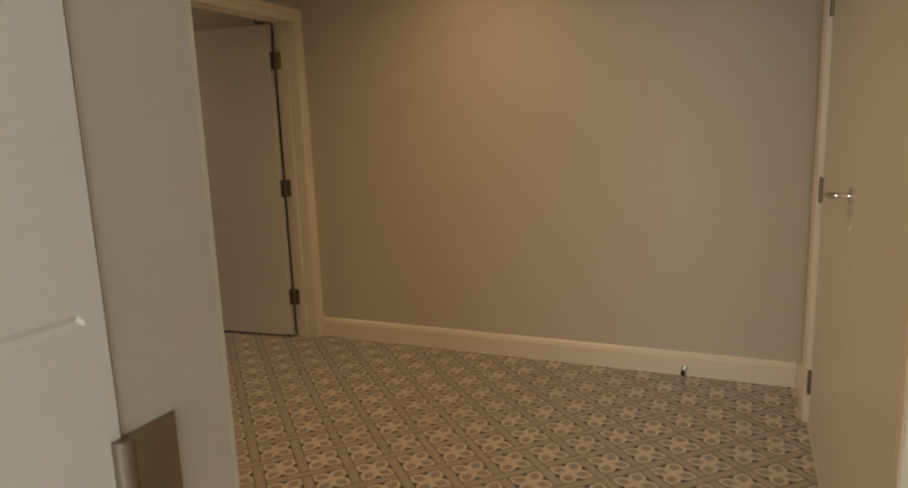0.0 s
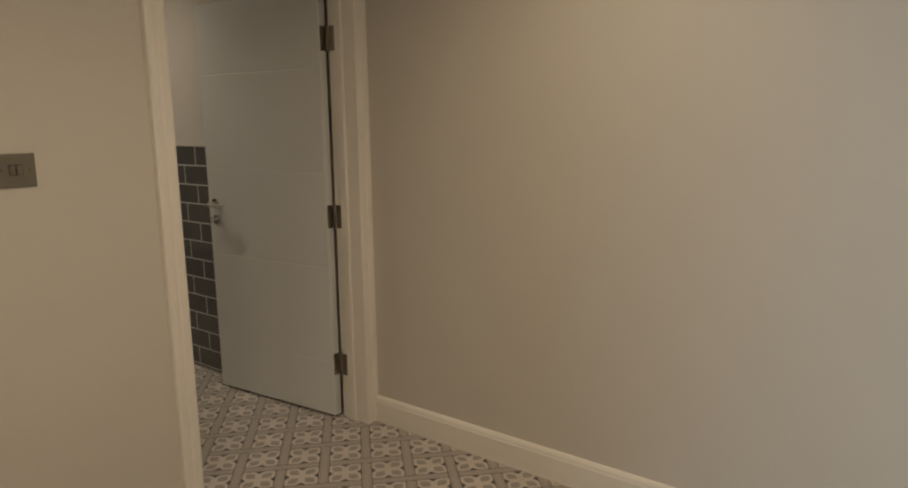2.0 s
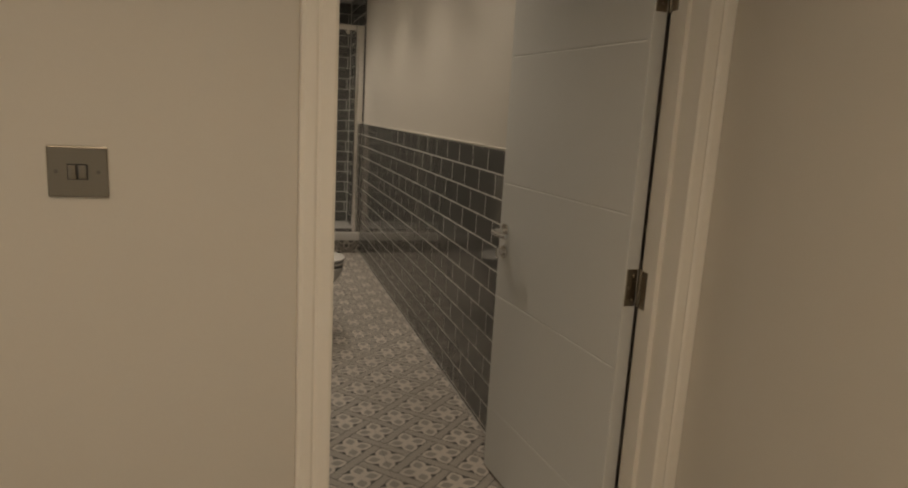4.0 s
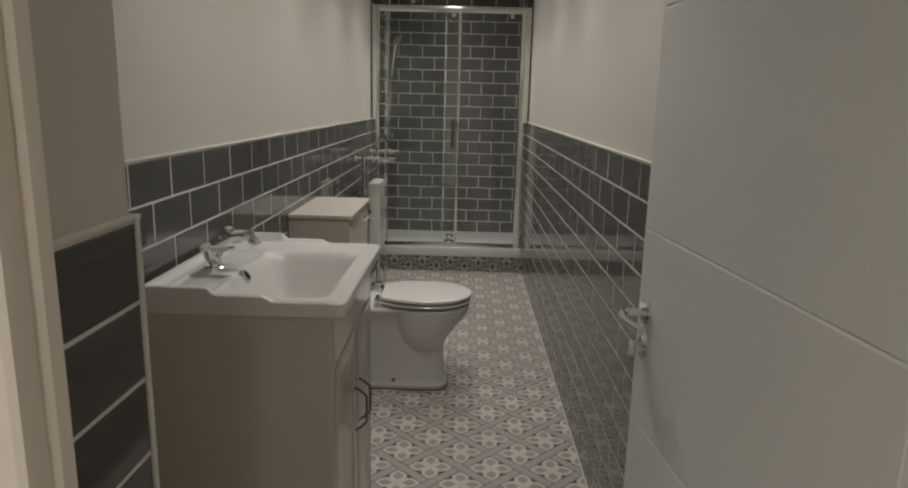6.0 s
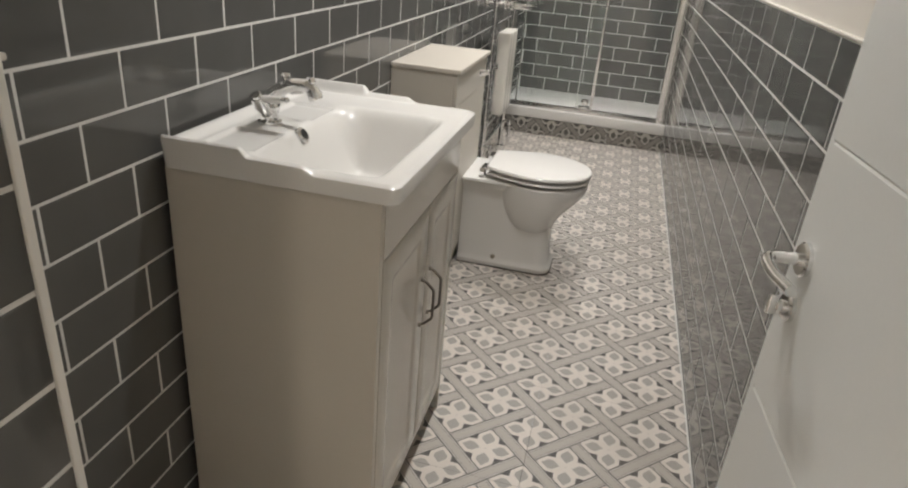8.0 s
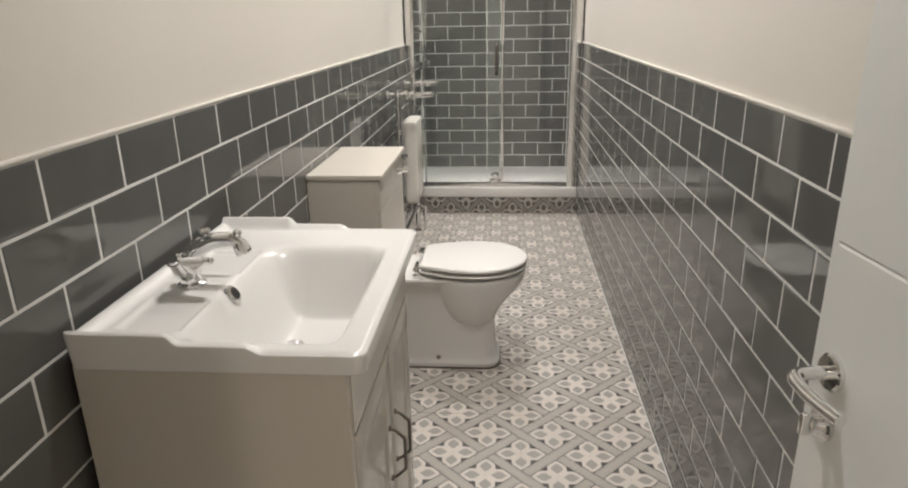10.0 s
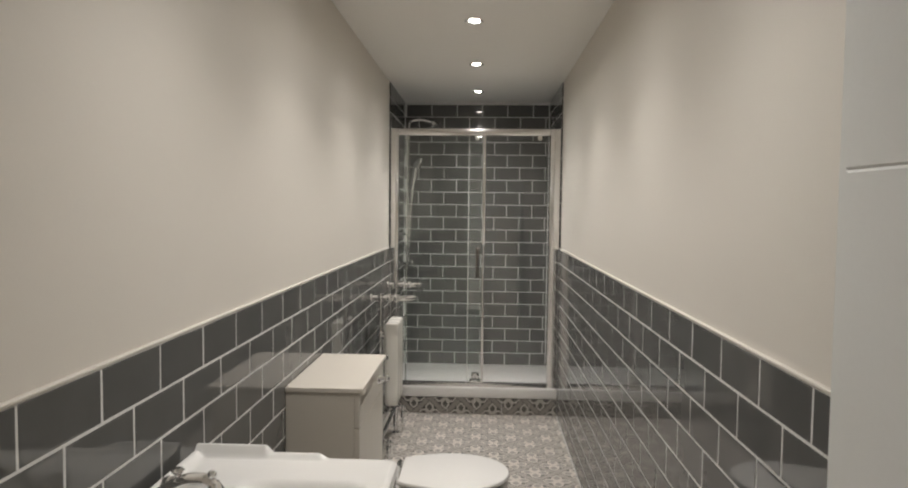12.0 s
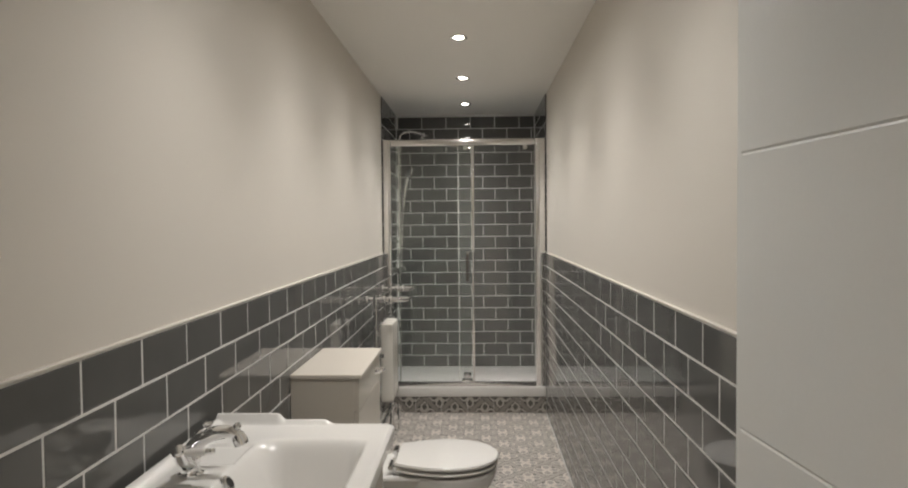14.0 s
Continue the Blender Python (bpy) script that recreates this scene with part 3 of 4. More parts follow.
def rounded(x, y, r=0.022):
    """The plan of the basin with its corners rounded."""
    if x < BX / 2:
        x, y = rounded(XB + BX - x, y, 0.014)
        return XB + BX - x, y
    dx, dy = r - (BX - x), r - min(y - B0, B1 - y)
    if dx <= 0 or dy <= 0:
        return x, y
    m = max(dx, dy) / math.hypot(dx, dy)
    edge_y = r - dy * m
    return BX - (r - dx * m), B0 + edge_y if y - B0 < B1 - y else B1 - edge_y


grid = []
for i in range(nx + 1):
    row = []
    for j in range(ny + 1):
        x, y = XB + (BX - XB) * i / nx, B0 + (B1 - B0) * j / ny
        row.append(bm.verts.new((*rounded(x, y), basin_top(x, y))))
    grid.append(row)
for i in range(nx):
    for j in range(ny):
        bm.faces.new((grid[i][j], grid[i + 1][j], grid[i + 1][j + 1], grid[i][j + 1]))
edge = [grid[i][0] for i in range(nx + 1)] + [grid[nx][j] for j in range(1, ny + 1)] + [grid[i][ny] for i in range(nx - 1, -1, -1)] + [grid[0][j] for j in range(ny - 1, 0, -1)]


def under(v, z, pull):
    c = Vector((BX / 2, (B0 + B1) / 2, 0))
    p = Vector((v.co.x, v.co.y, z))
    p.x = max(XB, c.x + (p.x - c.x) * (1 - pull))
    p.y = c.y + (p.y - c.y) * (1 - pull)
    return bm.verts.new(p)


low = [under(v, v.co.z - 0.006, -0.006) for v in edge]
low2 = [under(v, VZ + 0.0005, 0.006) for v in edge]
n = len(edge)
for r0, r1 in ((edge, low), (low, low2)):
    for k in range(n):
        bm.faces.new((r0[k], r0[(k + 1) % n], r1[(k + 1) % n], r1[k]))
part("bowl", bm, CERAMIC, basin)
OVER = Matrix.Translation((0.172, 0.276, basin_top(0.172, 0.276) + 0.003)) @ pose(0, 0, 0, 0, 55, 0)
part("overflow", moved(tube([(0, 0, -0.004), (0, 0, 0.002), (0, 0, 0.005), (0, 0, 0.006)], [0.0185, 0.0185, 0.016, 0.013], 28), OVER), CHROME, basin, "chrome overflow ring")
# a dark disc gives the shade inside the overflow
part("overflow_hole_shade", moved(tube([(0, 0, 0.005), (0, 0, 0.0068)], 0.0115, 22), OVER), DARK, basin)
part("waste", tube([(0.262, 0.318, basin_top(0.262, 0.318)), (0.262, 0.318, basin_top(0.262, 0.318) + 0.003), (0.262, 0.318, basin_top(0.262, 0.318) + 0.004)], [0.020, 0.018, 0.010], 28), CHROME, basin, "chrome waste plug")

# tap on the basin's ledge
TX, TY, TZ = 0.090, 0.290, basin_top(0.090, 0.290)
tap = thing("basin_tap", "traditional chrome basin mixer tap with white lever heads", "tap", (TX, TY, TZ))
bm = tube([(0, 0, 0), (0, 0, 0.005), (0, 0, 0.009), (0, 0, 0.022), (0, 0, 0.036), (0, 0, 0.046)], [0.026, 0.026, 0.020, 0.017, 0.021, 0.014], 24)
part("body", bm, CHROME, tap)
pts = arc([(-0.012, 0, 0.030), (0.012, 0, 0.066), (0.055, 0, 0.090), (0.094, 0, 0.091), (0.104, 0, 0.072)], 0.013, 5)
n = len(pts)
bm = tube(pts, [0.0165 - 0.0055 * k / n for k in range(n)], 16)
tube([(0.099, 0, 0.086), (0.104, 0, 0.073), (0.108, 0, 0.064)], [0.012, 0.0155, 0.0145], 18, bm=bm)
ball(0.099, 0, 0.101, 0.008, bm)
part("spout", bm, CHROME, tap, "curved chrome spout")
bm = tube([(0.038, 0, 0.080), (0.038, 0, 0.108)], 0.0045, 10)
tube([(0.038, 0, 0.101), (0.038, 0, 0.108), (0.038, 0, 0.112)], [0.007, 0.0115, 0.007], 16, bm=bm)
part("plug_knob", bm, CHROME, tap, "small chrome pop-up knob")
for s_ in (-1, 1):
    bm = tube([(0, s_ * 0.010, 0.026), (0, s_ * 0.036, 0.048)], [0.0155, 0.0125], 16)
    tube([(0, s_ * 0.034, 0.046), (0, s_ * 0.046, 0.060), (0, s_ * 0.053, 0.068)], [0.0165, 0.0145, 0.0145], 18, bm=bm)
    tube([(0, s_ * 0.052, 0.067), (0, s_ * 0.056, 0.071)], [0.0125, 0.009], 16, bm=bm)
    head = part("tap_head", bm, CHROME, tap, "angled chrome tap head")
    part("lever", tube([(0.006, s_ * 0.048, 0.063), (0.03, s_ * 0.049, 0.064), (0.056, s_ * 0.050, 0.066)], [0.0065, 0.0085, 0.0065], 14), CERAMIC, head, "white porcelain lever")
    bm = tube([(0.055, s_ * 0.050, 0.066), (0.064, s_ * 0.0503, 0.0665)], [0.0075, 0.006], 14)
    ball(0.066, s_ * 0.0504, 0.0667, 0.0065, bm)
    part("lever_tip", bm, CHROME, head)

# cistern cabinet
C0, C1, CX, CZ = 1.388, 1.925, 0.240, 0.891
cab = thing("cistern_cabinet", "taupe back-to-wall toilet cabinet with cream top", "cabinet")
part("body", box(-0.016, CX - 0.018, C0 + 0.008, C1 - 0.008, 0.0, CZ - 0.017, 0.0012), CASHMERE, cab, "", False)
part("front_panel", box(CX - 0.018, CX, C0 + 0.008, C1 - 0.008, 0.09, CZ - 0.142, 0.002), CASHMERE, cab, "", False)
part("flush_panel", box(CX - 0.018, CX, C0 + 0.008, C1 - 0.008, CZ - 0.139, CZ - 0.017, 0.002), CASHMERE, cab, "", False)
part("top", box(-0.016, CX + 0.012, C0, C1, CZ - 0.017, CZ, 0.003), CREAM_TOP, cab, "cream laminate top", False)
bm = tube([(CX, 1.80, CZ - 0.075), (CX + 0.008, 1.80, CZ - 0.075), (CX + 0.03, 1.80, CZ - 0.07)], [0.017, 0.014, 0.008], 18)
ball(CX + 0.033, 1.80, CZ - 0.07, 0.011, bm)
part("flush_lever", bm, CHROME, cab, "chrome flush lever")

# toilet
toilet = thing("toilet", "white ceramic back-to-wall toilet with closed lid", "toilet")
TC = 1.773


def boxish(x0, x1, half, z, r=0.062, steps=20):
    pts = [(x0, TC - half, z)]
    for k in range(steps + 1):
        a = -math.pi / 2 + math.pi * k / steps
        ca, sa = math.cos(a), math.sin(a)
        pts.append((x1 - r + r * abs(ca), TC + (half - r) * (1 if sa > 0 else -1) * (1 if abs(sa) > 1e-6 else 0) + r * sa, z))
    pts.append((x0, TC + half, z))
    return pts


X0 = CX + 0.001
rings = [boxish(X0, 0.652, 0.112, 0.0), boxish(X0, 0.656, 0.116, 0.008), boxish(X0, 0.656, 0.116, 0.022), boxish(X0, 0.648, 0.108, 0.032), boxish(X0, 0.640, 0.101, 0.045)]
for z, x1, half in ((0.10, 0.636, 0.100), (0.20, 0.633, 0.101), (0.30, 0.632, 0.104), (0.355, 0.634, 0.112), (0.385, 0.64, 0.135), (0.402, 0.64, 0.150), (0.411, 0.636, 0.148)):
    rings.append(boxish(X0, x1, half, z))
bm = loft(rings)
rings = []
for z, front, back, b in ((0.172, 0.04, 0.05, 0.05), (0.180, 0.06, 0.095, 0.088), (0.20, 0.076, 0.130, 0.118), (0.23, 0.088, 0.152, 0.138), (0.26, 0.104, 0.166, 0.150), (0.29, 0.128, 0.176, 0.160), (0.32, 0.155, 0.184, 0.168), (0.345, 0.177, 0.190, 0.173), (0.37, 0.192, 0.195, 0.177), (0.395, 0.199, 0.199, 0.180), (0.408, 0.198, 0.198, 0.179), (0.413, 0.192, 0.192, 0.173)):
    turns = [2 * math.pi * k / 44 for k in range(44)]
    rings.append([(0.560 + (front if math.cos(w) > 0 else back) * math.cos(w), TC + b * math.sin(w), z) for w in turns])
loft(rings, bm)
pan = part("pan", bm, CERAMIC, toilet)


def egg(x0, x1, half, z, steps=24):
    """A seat outline: a short straight back, widest in the middle, an elliptic front."""
    xm, back = x0 + (x1 - x0) * 0.50, half * 0.66
    side = [(x0 + (xm - x0) * k / 10, back + (half - back) * math.sin(math.pi / 2 * k / 10) ** 0.9) for k in range(10)]
    front = [(xm + (x1 - xm) * math.sin(math.pi * k / steps), half * math.cos(math.pi * k / steps)) for k in range(steps + 1)]
    return [(x, TC + y, z) for x, y in side + front + [(x, -y) for x, y in side[::-1]]]


for nm, x0, x1, h, z0, z1, lab in (("seat", 0.340, 0.765, 0.184, 0.425, 0.439, "white wooden seat ring"), ("lid", 0.336, 0.768, 0.186, 0.448, 0.468, "white closed lid")):
    rr = [egg(x0 + 0.006, x1 - 0.008, h - 0.008, z0), egg(x0, x1, h, z0 + 0.006), egg(x0, x1, h, z1 - 0.007), egg(x0 + 0.003, x1 - 0.004, h - 0.004, z1 - 0.002), egg(x0 + 0.012, x1 - 0.016, h - 0.015, z1)]
    part(nm, loft(rr), ACRYLIC, toilet, lab)
for s in (-1, 1):
    bm = tube([(0.318, TC + s * 0.085, 0.410), (0.318, TC + s * 0.085, 0.452)], 0.011, 14)
    tube([(0.318, TC + s * 0.055, 0.446), (0.318, TC + s * 0.125, 0.446)], 0.010, 12, bm=bm)
    box(0.318, 0.352, TC + s * 0.085 - 0.009, TC + s * 0.085 + 0.009, 0.435, 0.4425, 0.002, bm=bm)
    part("seat_hinge", bm, CHROME, toilet, "chrome seat hinge")
part("sealant", loft([boxish(X0, 0.659, 0.119, 0.0), boxish(X0, 0.659, 0.119, 0.003), boxish(X0, 0.650, 0.110, 0.006)]), SEAL, toilet, "grimy dark sealant line")
part("fixing_cap", tube([(0.40, TC - 0.1095, 0.045), (0.40, TC - 0.104, 0.045), (0.40, TC - 0.098, 0.045)], [0.008, 0.010, 0.010], 14), SWITCH, toilet, "small grey fixing cap")

# towel radiator on the left wall
R0, R1, RX, RZ = 2.91, 3.58, 0.076, 0.995
rad = thing("towel_radiator", "traditional chrome towel radiator with white column insert", "radiator")
for y in (R0, R1):
    bm = tube([(RX, y, 0.0), (RX, y, 0.006), (RX, y, 0.006), (RX, y, RZ)], [0.03, 0.028, 0.0165, 0.0165], 16)
    for z in (0.17, 0.33, 0.79, RZ):
        ball(RX, y, z, 0.025, bm)
        tube([(RX, y, z - 0.028), (RX, y, z + 0.028)], 0.0215, 16, bm=bm)
    part("post", bm, CHROME, rad, "chrome upright tube")
    wx = wall_x(y)
    bm = tube([(wx, y, RZ), (wx + 0.005, y, RZ), (wx + 0.008, y, RZ)], [0.026, 0.026, 0.012], 18)
    tube([(wx + 0.004, y, RZ), (RX, y, RZ)], 0.0145, 14, bm=bm)
    part("wall_bracket", bm, CHROME, rad, "chrome wall bracket")
for y in (R0, R1):
    for x in (0.018, 0.125, 0.165):
        bm = tube([(x - 0.013, y, RZ), (x - 0.010, y, RZ), (x - 0.004, y, RZ), (x + 0.004, y, RZ), (x + 0.010, y, RZ), (x + 0.013, y, RZ)], [0.0165, 0.0225, 0.0235, 0.0235, 0.0225, 0.0165], 18)
        part("collar", bm, CHROME, rad, "chrome pipe collar")
bm = tube(arc([(RX, R0, RZ), (0.262, R0, RZ), (0.262, R1, RZ), (RX, R1, RZ)], 0.075, 8), 0.0165, 16)
part("top_rail", bm, CHROME, rad, "looped chrome towel rail")
for z in (0.17, 0.33, 0.80, RZ):
    part("cross_rail", tube([(RX, R0, z), (RX, R1, z)], 0.013, 14), CHROME, rad)
ncol = 3
for k in range(ncol):
    y = R0 + 0.098 + 0.092 * k
    rings = []
    for z, sx, sy in ((0.355, 0.026, 0.03), (0.362, 0.038, 0.04), (0.375, 0.043, 0.047), (0.42, 0.042, 0.043), (0.800, 0.042, 0.043), (0.822, 0.043, 0.047), (0.834, 0.040, 0.043), (0.838, 0.034, 0.036)):
        rings.append([(0.128 + 0.92 * sx * math.copysign(abs(math.cos(a)) ** 0.4, math.cos(a)), y + sy * math.copysign(abs(math.sin(a)) ** 0.4, math.sin(a)), z) for a in (2 * math.pi * i / 20 for i in range(20))])
    part("column", loft(rings), RAD_WHITE, rad, "white enamelled cast column")
for y in (R0, R1):
    bm = tube(arc([(RX + 0.01, y, 0.17), (RX + 0.05, y, 0.17), (RX + 0.05, y, 0.0)], 0.02), 0.0085, 12)
    tube([(RX + 0.05, y, 0.10), (RX + 0.05, y, 0.14)], 0.015, 14, bm=bm)
    ball(RX + 0.05, y, 0.165, 0.017, bm)
    part("valve", bm, CHROME, rad, "chrome radiator valve")
for y in (R0,):
    bm = tube([(RX + 0.02, y, 0.655), (RX + 0.045, y, 0.655)], [0.012, 0.016], 14)
    part("bleed_knob", bm, CHROME, rad)

# ---- shower ----
TR0, TR1, TRAY_Z = 0.121, 0.197, 0.150
structure("plinth_shower", box(-0.026, W, Y_SH + 0.012, Y_SH + 0.10, -0.004, TR0 - 0.001), GROUT, "low plinth under the shower tray", "plinth")
tray = thing("shower_tray", "low white acrylic shower tray on a tiled plinth", "shower tray")
bm = box(-0.029, W - 0.001, Y_SH, Y_SH + 0.062, TR0, TR1, 0.007, segments=3)
box(-0.034, W - 0.001, Y_SH + 0.055, Y_BACK - 0.001, TR0 + 0.002, TRAY_Z, 0.003, bm=bm)
part("tray", bm, ACRYLIC, tray)

enc = thing("shower_enclosure", "chrome framed shower enclosure with sliding clear glass door", "shower enclosure")
Y1 = Y_SH + 0.012
part("wall_profile", box(-0.029, 0.030, Y1, Y1 + 0.045, TR1, 2.082, 0.004), ALU, enc, "polished wall profile")
part("wall_profile", box(W - 0.075, W - 0.001, Y1, Y1 + 0.045, TR1, 2.082, 0.004), ALU, enc, "polished wall profile")
bm = box(0.030, W - 0.075, Y1 - 0.003, Y1 + 0.05, 2.032, 2.082, 0.006)
part("top_rail", bm, ALU, enc, "polished top rail")
part("bottom_rail", box(0.030, W - 0.075, Y1, Y1 + 0.045, TR1, 0.228, 0.005), ALU, enc, "polished bottom rail")
g1 = part("fixed_pane", box(0.026, 0.652, Y1 + 0.010, Y1 + 0.016, 0.222, 2.036), GREEN_GLASS, enc, "clear fixed glass pane", False)
g2 = part("sliding_pane", box(0.540, W - 0.078, Y1 + 0.030, Y1 + 0.036, 0.235, 2.030), GLASS, enc, "clear sliding glass door", False)
g1.visible_shadow = g2.visible_shadow = False
part("seal", box(0.640, 0.662, Y1 + 0.006, Y1 + 0.020, 0.222, 2.036, 0.002), CHROME, enc, "slim chrome pane edge")
part("seal", box(0.5385, 0.5425, Y1 + 0.0285, Y1 + 0.0375, 0.235, 2.03, 0.001), TRIM, enc, "pale pane seal")
part("pane_edge", box(0.082, 0.094, Y1 + 0.028, Y1 + 0.038, 0.228, 2.03, 0.002), CHROME, enc)
bm = tube(arc([(0.610, Y1 + 0.03, 1.215), (0.610, Y1 - 0.028, 1.215), (0.610, Y1 - 0.028, 1.015), (0.610, Y1 + 0.03, 1.015)], 0.014), 0.013, 14)
part("handle", bm, PEWTER, enc, "dark chrome bow handle")
bm = box(0.560, 0.640, Y1 - 0.004, Y1 + 0.05, 0.228, 0.252, 0.004)
box(0.575, 0.630, Y1 - 0.006, Y1 + 0.045, 0.262, 0.300, 0.005, bm=bm)
part("door_guide", bm, CHROME, enc, "chrome pane guide")
for x in (0.60, 1.05):
    bm = tube([(x, Y1 + 0.022, 2.018), (x, Y1 + 0.05, 2.018)], 0.018, 18)
    part("roller", bm, CHROME, enc)

shower = thing("shower_mixer", "chrome thermostatic shower with riser rail and hand shower", "shower")
SY = 4.47
bm = tube([(0.05, SY - 0.13, 1.06), (0.05, SY + 0.13, 1.06)], 0.021, 18)
for s in (-1, 1):
    tube([(-0.032, SY + s * 0.075, 1.06), (-0.026, SY + s * 0.075, 1.06), (-0.026, SY + s * 0.075, 1.06), (0.05, SY + s * 0.075, 1.06)], [0.03, 0.028, 0.013, 0.013], 16, bm=bm)
part("valve_bar", bm, CHROME, shower, "chrome thermostatic valve bar")
for s in (-1, 1):
    part("valve_knob", tube([(0.05, SY + s * 0.13, 1.06), (0.05, SY + s * 0.175, 1.06)], [0.026, 0.024], 20), CHROME, shower, "ribbed chrome knob")
bm = tube(arc([(0.05, SY, 1.07), (0.05, SY, 2.19), (0.15, SY, 2.205), (0.235, SY, 2.18)], 0.04, 8), 0.0105, 14)
for z in (1.30, 2.05):
    tube([(-0.032, SY, z), (0.05, SY, z)], 0.011, 12, bm=bm)
    tube([(-0.032, SY, z), (-0.026, SY, z)], 0.025, 16, bm=bm)
part("riser_rail", bm, CHROME, shower, "chrome riser rail with overhead arm")
bm = tube([(0, 0, 0.035), (0, 0, 0.012), (0, 0, 0.0), (0, 0, -0.006)], [0.014, 0.02, 0.062, 0.060], 28)
part("shower_head", moved(bm, pose(0.25, SY, 2.155, 0, -24, 0)), CHROME, shower, "round tilted chrome shower head")
bm = tube([(0.05, SY, 1.70), (0.088, SY - 0.03, 1.70)], 0.019, 14)
tube([(0.078, SY - 0.03, 1.58), (0.085, SY - 0.03, 1.68), (0.105, SY - 0.03, 1.80), (0.12, SY - 0.03, 1.86)], [0.015, 0.018, 0.020, 0.026], 14, bm=bm)
tube([(0.112, SY - 0.03, 1.865), (0.142, SY - 0.03, 1.855), (0.15, SY - 0.03, 1.852)], [0.034, 0.05, 0.048], 24, bm=bm)
part("hand_shower", bm, CHROME, shower, "chrome hand shower in its holder")
hose = [(0.078 - 0.02 * k / 30, SY - 0.03 - 0.07 * math.sin(math.pi * k / 30), 1.58 - 0.50 * k / 30 - 0.15 * math.sin(math.pi * k / 30)) for k in range(31)]
part("hose", tube(hose, 0.006, 8), CHROME, shower, "thin chrome hose")

# ---- ceiling lights ----


def downlight(x, y, label):
    d = thing("downlight", label, "ceiling light", (x, y, CEIL), "recessed ceiling lights")
    rings = []
    for r, z in ((0.046, 0.0), (0.045, -0.005), (0.040, -0.006), (0.034, 0.0), (0.032, 0.0)):
        rings.append([(r * math.cos(2 * math.pi * k / 32), r * math.sin(2 * math.pi * k / 32), z - 0.0005) for k in range(32)])
    part("ring", loft(rings, top=False, bottom=False), CHROME, d, "chrome bezel")
    part("lamp_face", tube([(0, 0, -0.0045), (0, 0, -0.0015)], 0.023, 28), GLOW, d, "glowing lamp face")
    return d


for x, y in BATH_LIGHTS:
    downlight(x, y, "round recessed ceiling downlight with chrome ring, lit")
# fittings added for the unseen hall lamps
for x, y in HALL_LIGHTS:
    downlight(x, y, "added recessed hall downlight out of view, lit")

# ---- hall things ----
SWX, SWZ = -0.066, 1.210
sw = thing("light_switch", "brushed steel two-gang light switch on the cream wall", "light switch", (SWX, Y_HALL, SWZ))
part("plate", box(-0.049, 0.049, -0.006, 0.0, -0.0455, 0.0455, 0.0025), SWITCH, sw, "", False)
for s in (-1, 1):
    part("rocker", moved(box(-0.0065, 0.0065, -0.010, -0.004, -0.0125, 0.0125, 0.0015), pose(s * 0.0085, 0, 0, 4, 0, 0)), SWITCH, sw, "small steel rocker")
    # flat dark plate in place of the shaded gap round the rocker
    part("rocker_recess_shade", box(s * 0.0085 - 0.008, s * 0.0085 + 0.008, -0.0066, -0.005, -0.014, 0.014), DARK, sw)
    part("screw", tube([(s * 0.034, -0.006, 0), (s * 0.034, -0.0072, 0)], 0.0035, 12), PEWTER, sw)

stop = thing("door_stop", "small chrome and black door stop by the skirting", "door stop", (X_HALL_R - 0.018, -3.035, 0))
bm = tube([(0, 0, 0.035), (-0.004, 0, 0.035), (-0.004, 0, 0.035), (-0.055, 0, 0.035)], [0.016, 0.015, 0.008, 0.008], 14)
part("stem", bm, CHROME, stop)
part("buffer", tube([(-0.053, 0, 0.035), (-0.07, 0, 0.035)], [0.012, 0.011], 14), DARK, stop, "black rubber buffer")

# ---- tiles, piece by piece ----
TILE_MESH = {}


def tile_mesh(w, h, depth=0.008, soft=0.004, proud=0.0007, key="tile", material=None):
    """A glazed tile lying in x-z, its face towards -y at y = 0, with cushioned edges."""
    k = (key, round(w, 4), round(h, 4))
    if k in TILE_MESH:
        return TILE_MESH[k]
    s = min(soft, w * 0.3, h * 0.3)
    v, f = [], []
    for a, y in ((0, depth), (0, proud), (s * 0.3, proud * 0.3), (s, 0.0)):
        v += [(-w / 2 + a, y, -h / 2 + a), (w / 2 - a, y, -h / 2 + a), (w / 2 - a, y, h / 2 - a), (-w / 2 + a, y, h / 2 - a)]
    for r in range(3):
        for i in range(4):
            j = (i + 1) % 4
            f.append((r * 4 + i, r * 4 + j, r * 4 + 4 + j, r * 4 + 4 + i))
    f.append((12, 13, 14, 15))
    me = bpy.data.meshes.new("tile")
    me.from_pydata(v, [], f)
    me.materials.append(material or TILE)
    TILE_MESH[k] = me
    return me


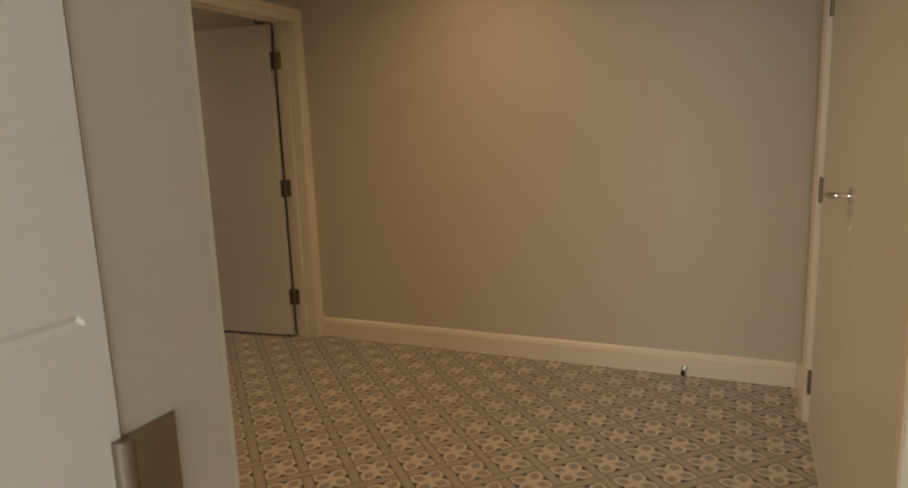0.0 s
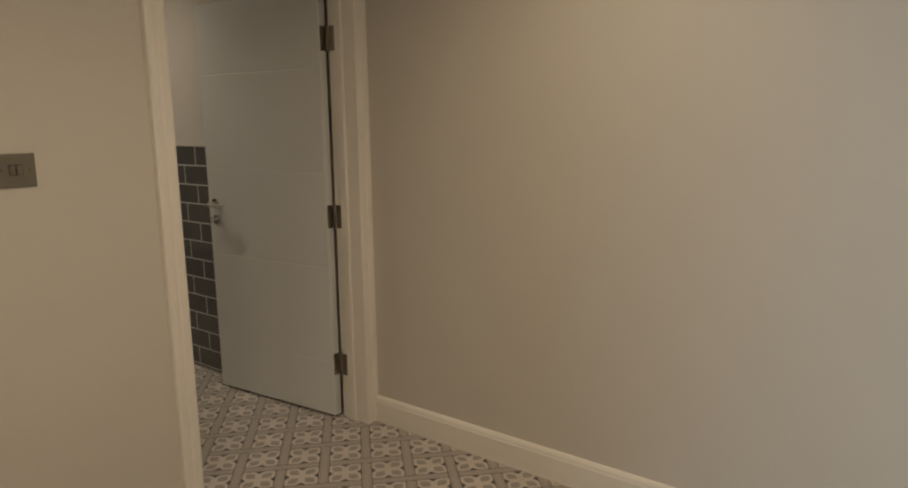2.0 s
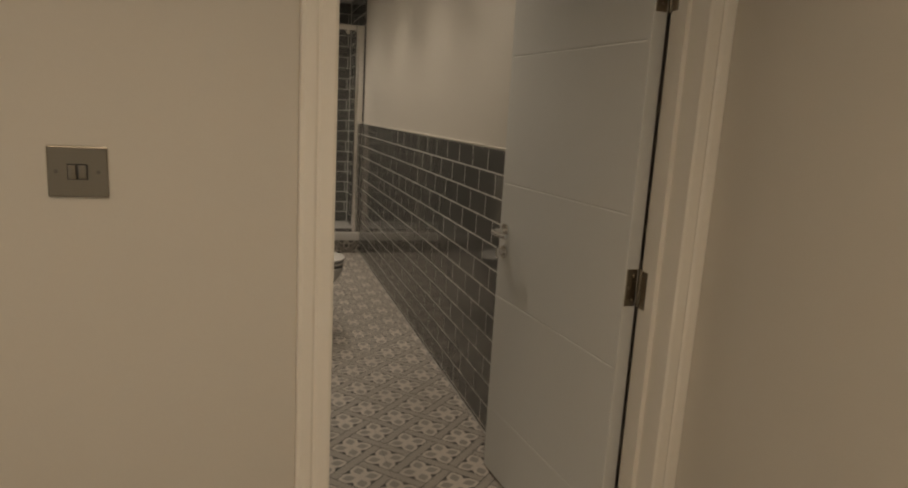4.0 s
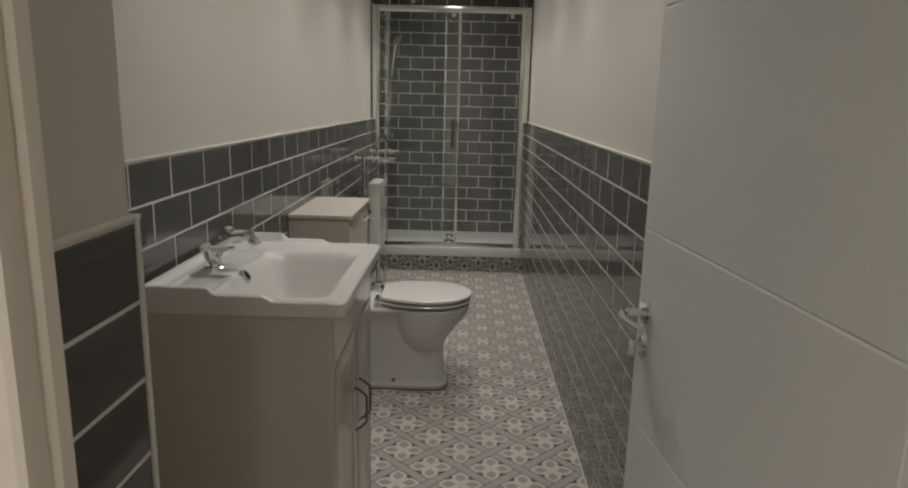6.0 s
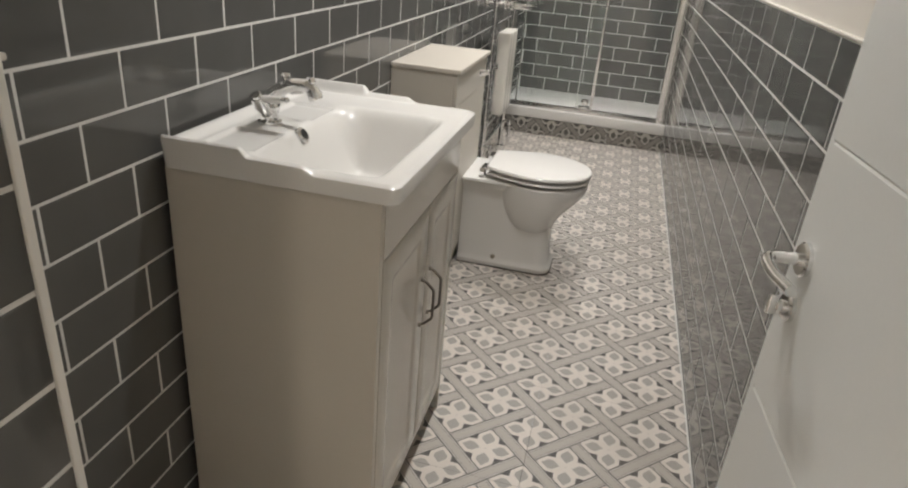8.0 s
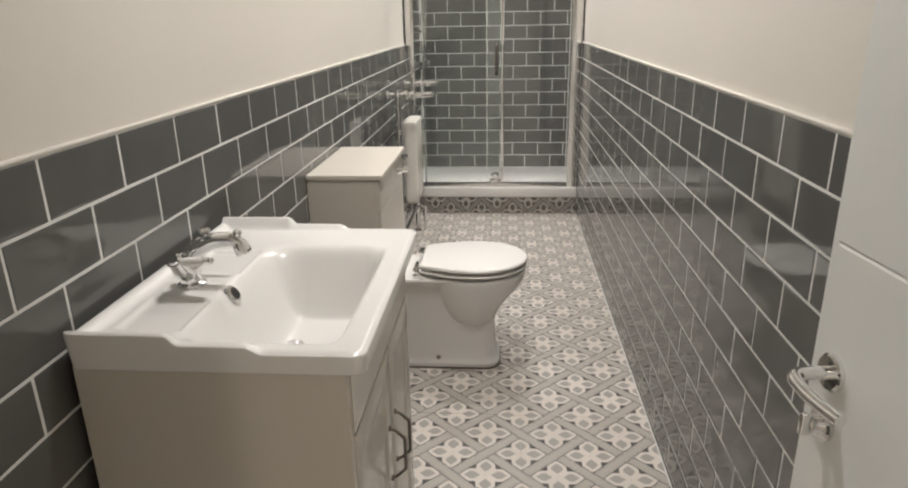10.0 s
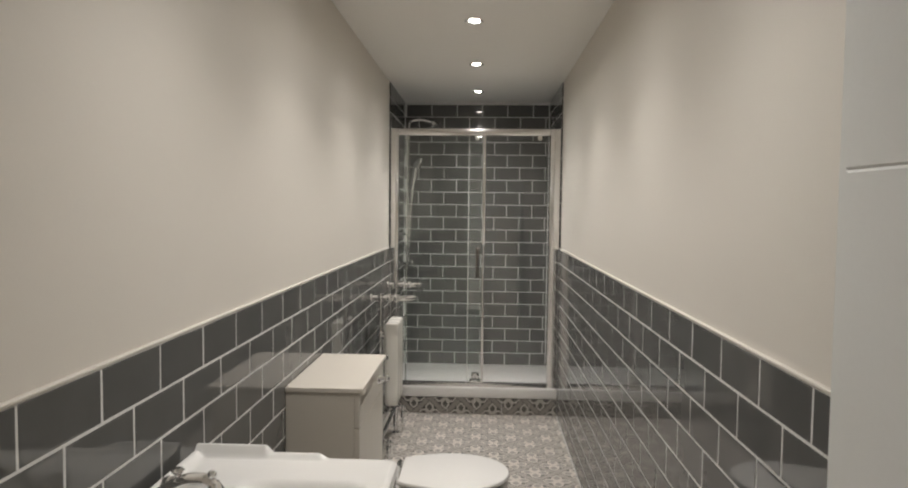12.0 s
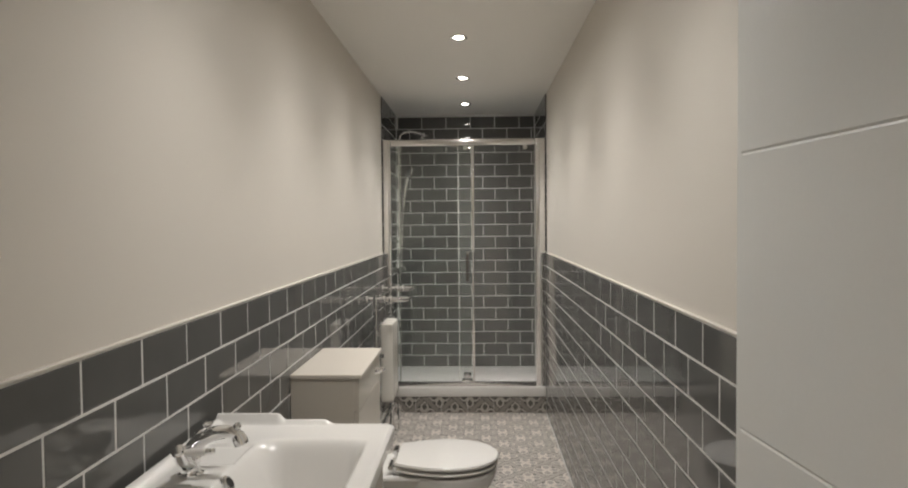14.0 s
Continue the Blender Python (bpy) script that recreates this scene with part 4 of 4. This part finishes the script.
def tiling(parent, turn, u_range, v_top, v_bottom, pu, pv, joint, at, gap=0.0056, limit=300, order=1):
    """Half-bond tiles on a wall. at(u, v) gives the place on the tile face, turn its heading; the first row's joints pass through joint."""
    u0, u1 = u_range
    found = []
    row, top = 0, v_top
    while top > v_bottom + 0.012:
        low = max(top - pv, v_bottom)
        start = joint + (0 if row % 2 == 0 else pu / 2)
        k = math.floor((u0 - start) / pu)
        while start + k * pu < u1:
            a, b = max(u0, start + k * pu), min(u1, start + (k + 1) * pu)
            if b - a > 0.015:
                found.append(((a + b) / 2, (top + low) / 2, b - a - gap, top - low - gap))
            k += 1
        top -= pv
        row += 1
    found.sort(key=lambda p: order * p[0])
    rest_v, rest_f = [], []
    for n, (u, v, w, h) in enumerate(found):
        lean = (random.uniform(-0.22, 0.22), 0, random.uniform(-0.22, 0.22))
        m = Matrix.Translation(at(u, v)) @ pose(0, 0, 0, 0, 0, turn) @ pose(0, 0, 0, *lean)
        me = tile_mesh(w, h)
        if n < limit:
            ob = new("tile", me)
            ob.parent = parent
            ob.matrix_basis = m
        else:
            base = len(rest_v)
            rest_v += [tuple(m @ p.co) for p in me.vertices]
            rest_f += [tuple(base + i for i in p.vertices) for p in me.polygons]
    if rest_v:
        me = bpy.data.meshes.new("tiles_beyond")
        me.from_pydata(rest_v, [], rest_f)
        me.materials.append(TILE)
        ob = new("tiles_beyond", me)
        ob.parent = parent
        tagged(ob, kind="stuff")


def grout_sheet(name, x0, x1, y0, y1, z0, z1, parent):
    bm = box(x0, x1, y0, y1, z0, z1)
    ob = mesh_ob(name, skewed(bm) if parent is wall_left else bm, GROUT)
    ob.parent = parent
    return ob


PV = 0.1002
gr = 0.0008
grout_sheet("grout", -G, -gr, Y_PIER, Y_SH + 0.02, 0, DADO, wall_left)
grout_sheet("grout", -G, -gr, Y_SH + 0.02, Y_BACK + G, 0, CEIL - 0.001, wall_left)
grout_sheet("grout", W + gr, W + G, -0.60, Y_SH + 0.02, 0, DADO, wall_right)
grout_sheet("grout", W + gr, W + G, Y_SH + 0.02, Y_BACK + G, 0, CEIL - 0.001, wall_right)
grout_sheet("grout", -0.055, W + gr, Y_BACK + gr, Y_BACK + G, 0.1, CEIL - 0.001, wall_back)
grout_sheet("grout", X_PIER - G, X_PIER - gr, Y_LEFT, Y_PIER, 0, DADO, wall_pier)
tiling(wall_left, 90 + WALL_TURN, (Y_PIER + 0.002, Y_SH), DADO, 0.0, 0.2149, PV, 0.3017, lambda u, v: (wall_x(u), u, v))
tiling(wall_right, -90, (-0.60, Y_SH), DADO, 0.0, 0.2125, PV, 0.496, lambda u, v: (W, u, v))
tiling(wall_pier, 90, (Y_LEFT + 0.001, Y_PIER - 0.004), DADO, 0.0, 5.0, PV, -2.0, lambda u, v: (X_PIER, u, v))
tiling(wall_left, 90 + WALL_TURN, (Y_SH + 0.002, Y_BACK - 0.002), CEIL - 0.002, TRAY_Z, 0.2110, 0.1078, 0.309, lambda u, v: (wall_x(u), u, v), limit=0)
tiling(wall_right, -90, (Y_SH + 0.002, Y_BACK - 0.002), CEIL - 0.002, TRAY_Z, 0.2095, 0.1078, 0.503, lambda u, v: (W, u, v), limit=0)
tiling(wall_back, 0, (-0.034, W - 0.002), 2.396, TRAY_Z, 0.217, 0.107, 0.6285, lambda u, v: (u, Y_BACK, v))

# floor tiles
FT = 0.463


def slab(w, d):
    k = ("floor", round(w, 3), round(d, 3))
    if k not in TILE_MESH:
        s = 0.0006
        v = [(-w / 2, -d / 2, -0.006), (w / 2, -d / 2, -0.006), (w / 2, d / 2, -0.006), (-w / 2, d / 2, -0.006)]
        v += [(a, b, -0.0008) for a, b, _ in v[:4]]
        v += [(a - math.copysign(s, a), b - math.copysign(s, b), 0.0) for a, b, _ in v[:4]]
        f = [(r * 4 + i, r * 4 + (i + 1) % 4, r * 4 + 4 + (i + 1) % 4, r * 4 + 4 + i) for r in range(2) for i in range(4)] + [(8, 9, 10, 11)]
        me = bpy.data.meshes.new("floor_tile")
        me.from_pydata(v, [], f)
        me.materials.append(FLOOR)
        TILE_MESH[k] = me
    return TILE_MESH[k]


def lay(x0, x1, y0, y1):
    i0, j0 = math.floor((x0 - 0.733) / FT), math.floor((y0 - 0.856) / FT)
    for i in range(i0, i0 + int((x1 - x0) / FT) + 3):
        for j in range(j0, j0 + int((y1 - y0) / FT) + 3):
            a, b = max(x0, 0.733 + i * FT), min(x1, 0.733 + (i + 1) * FT)
            c, d = max(y0, 0.856 + j * FT), min(y1, 0.856 + (j + 1) * FT)
            if b - a > 0.01 and d - c > 0.01:
                ob = new("floor_tile", slab(b - a - 0.0005, d - c - 0.0005))
                ob.parent = floor
                ob.location = ((a + b) / 2, (c + d) / 2, 0.0)


lay(-0.04, W, Y_LEFT, Y_SH + 0.012)
lay(X_HALL_W, X_HALL_R, Y_HALL_S, Y_LEFT)
lay(-3.1, X_HALL_W, -3.9, -2.5)

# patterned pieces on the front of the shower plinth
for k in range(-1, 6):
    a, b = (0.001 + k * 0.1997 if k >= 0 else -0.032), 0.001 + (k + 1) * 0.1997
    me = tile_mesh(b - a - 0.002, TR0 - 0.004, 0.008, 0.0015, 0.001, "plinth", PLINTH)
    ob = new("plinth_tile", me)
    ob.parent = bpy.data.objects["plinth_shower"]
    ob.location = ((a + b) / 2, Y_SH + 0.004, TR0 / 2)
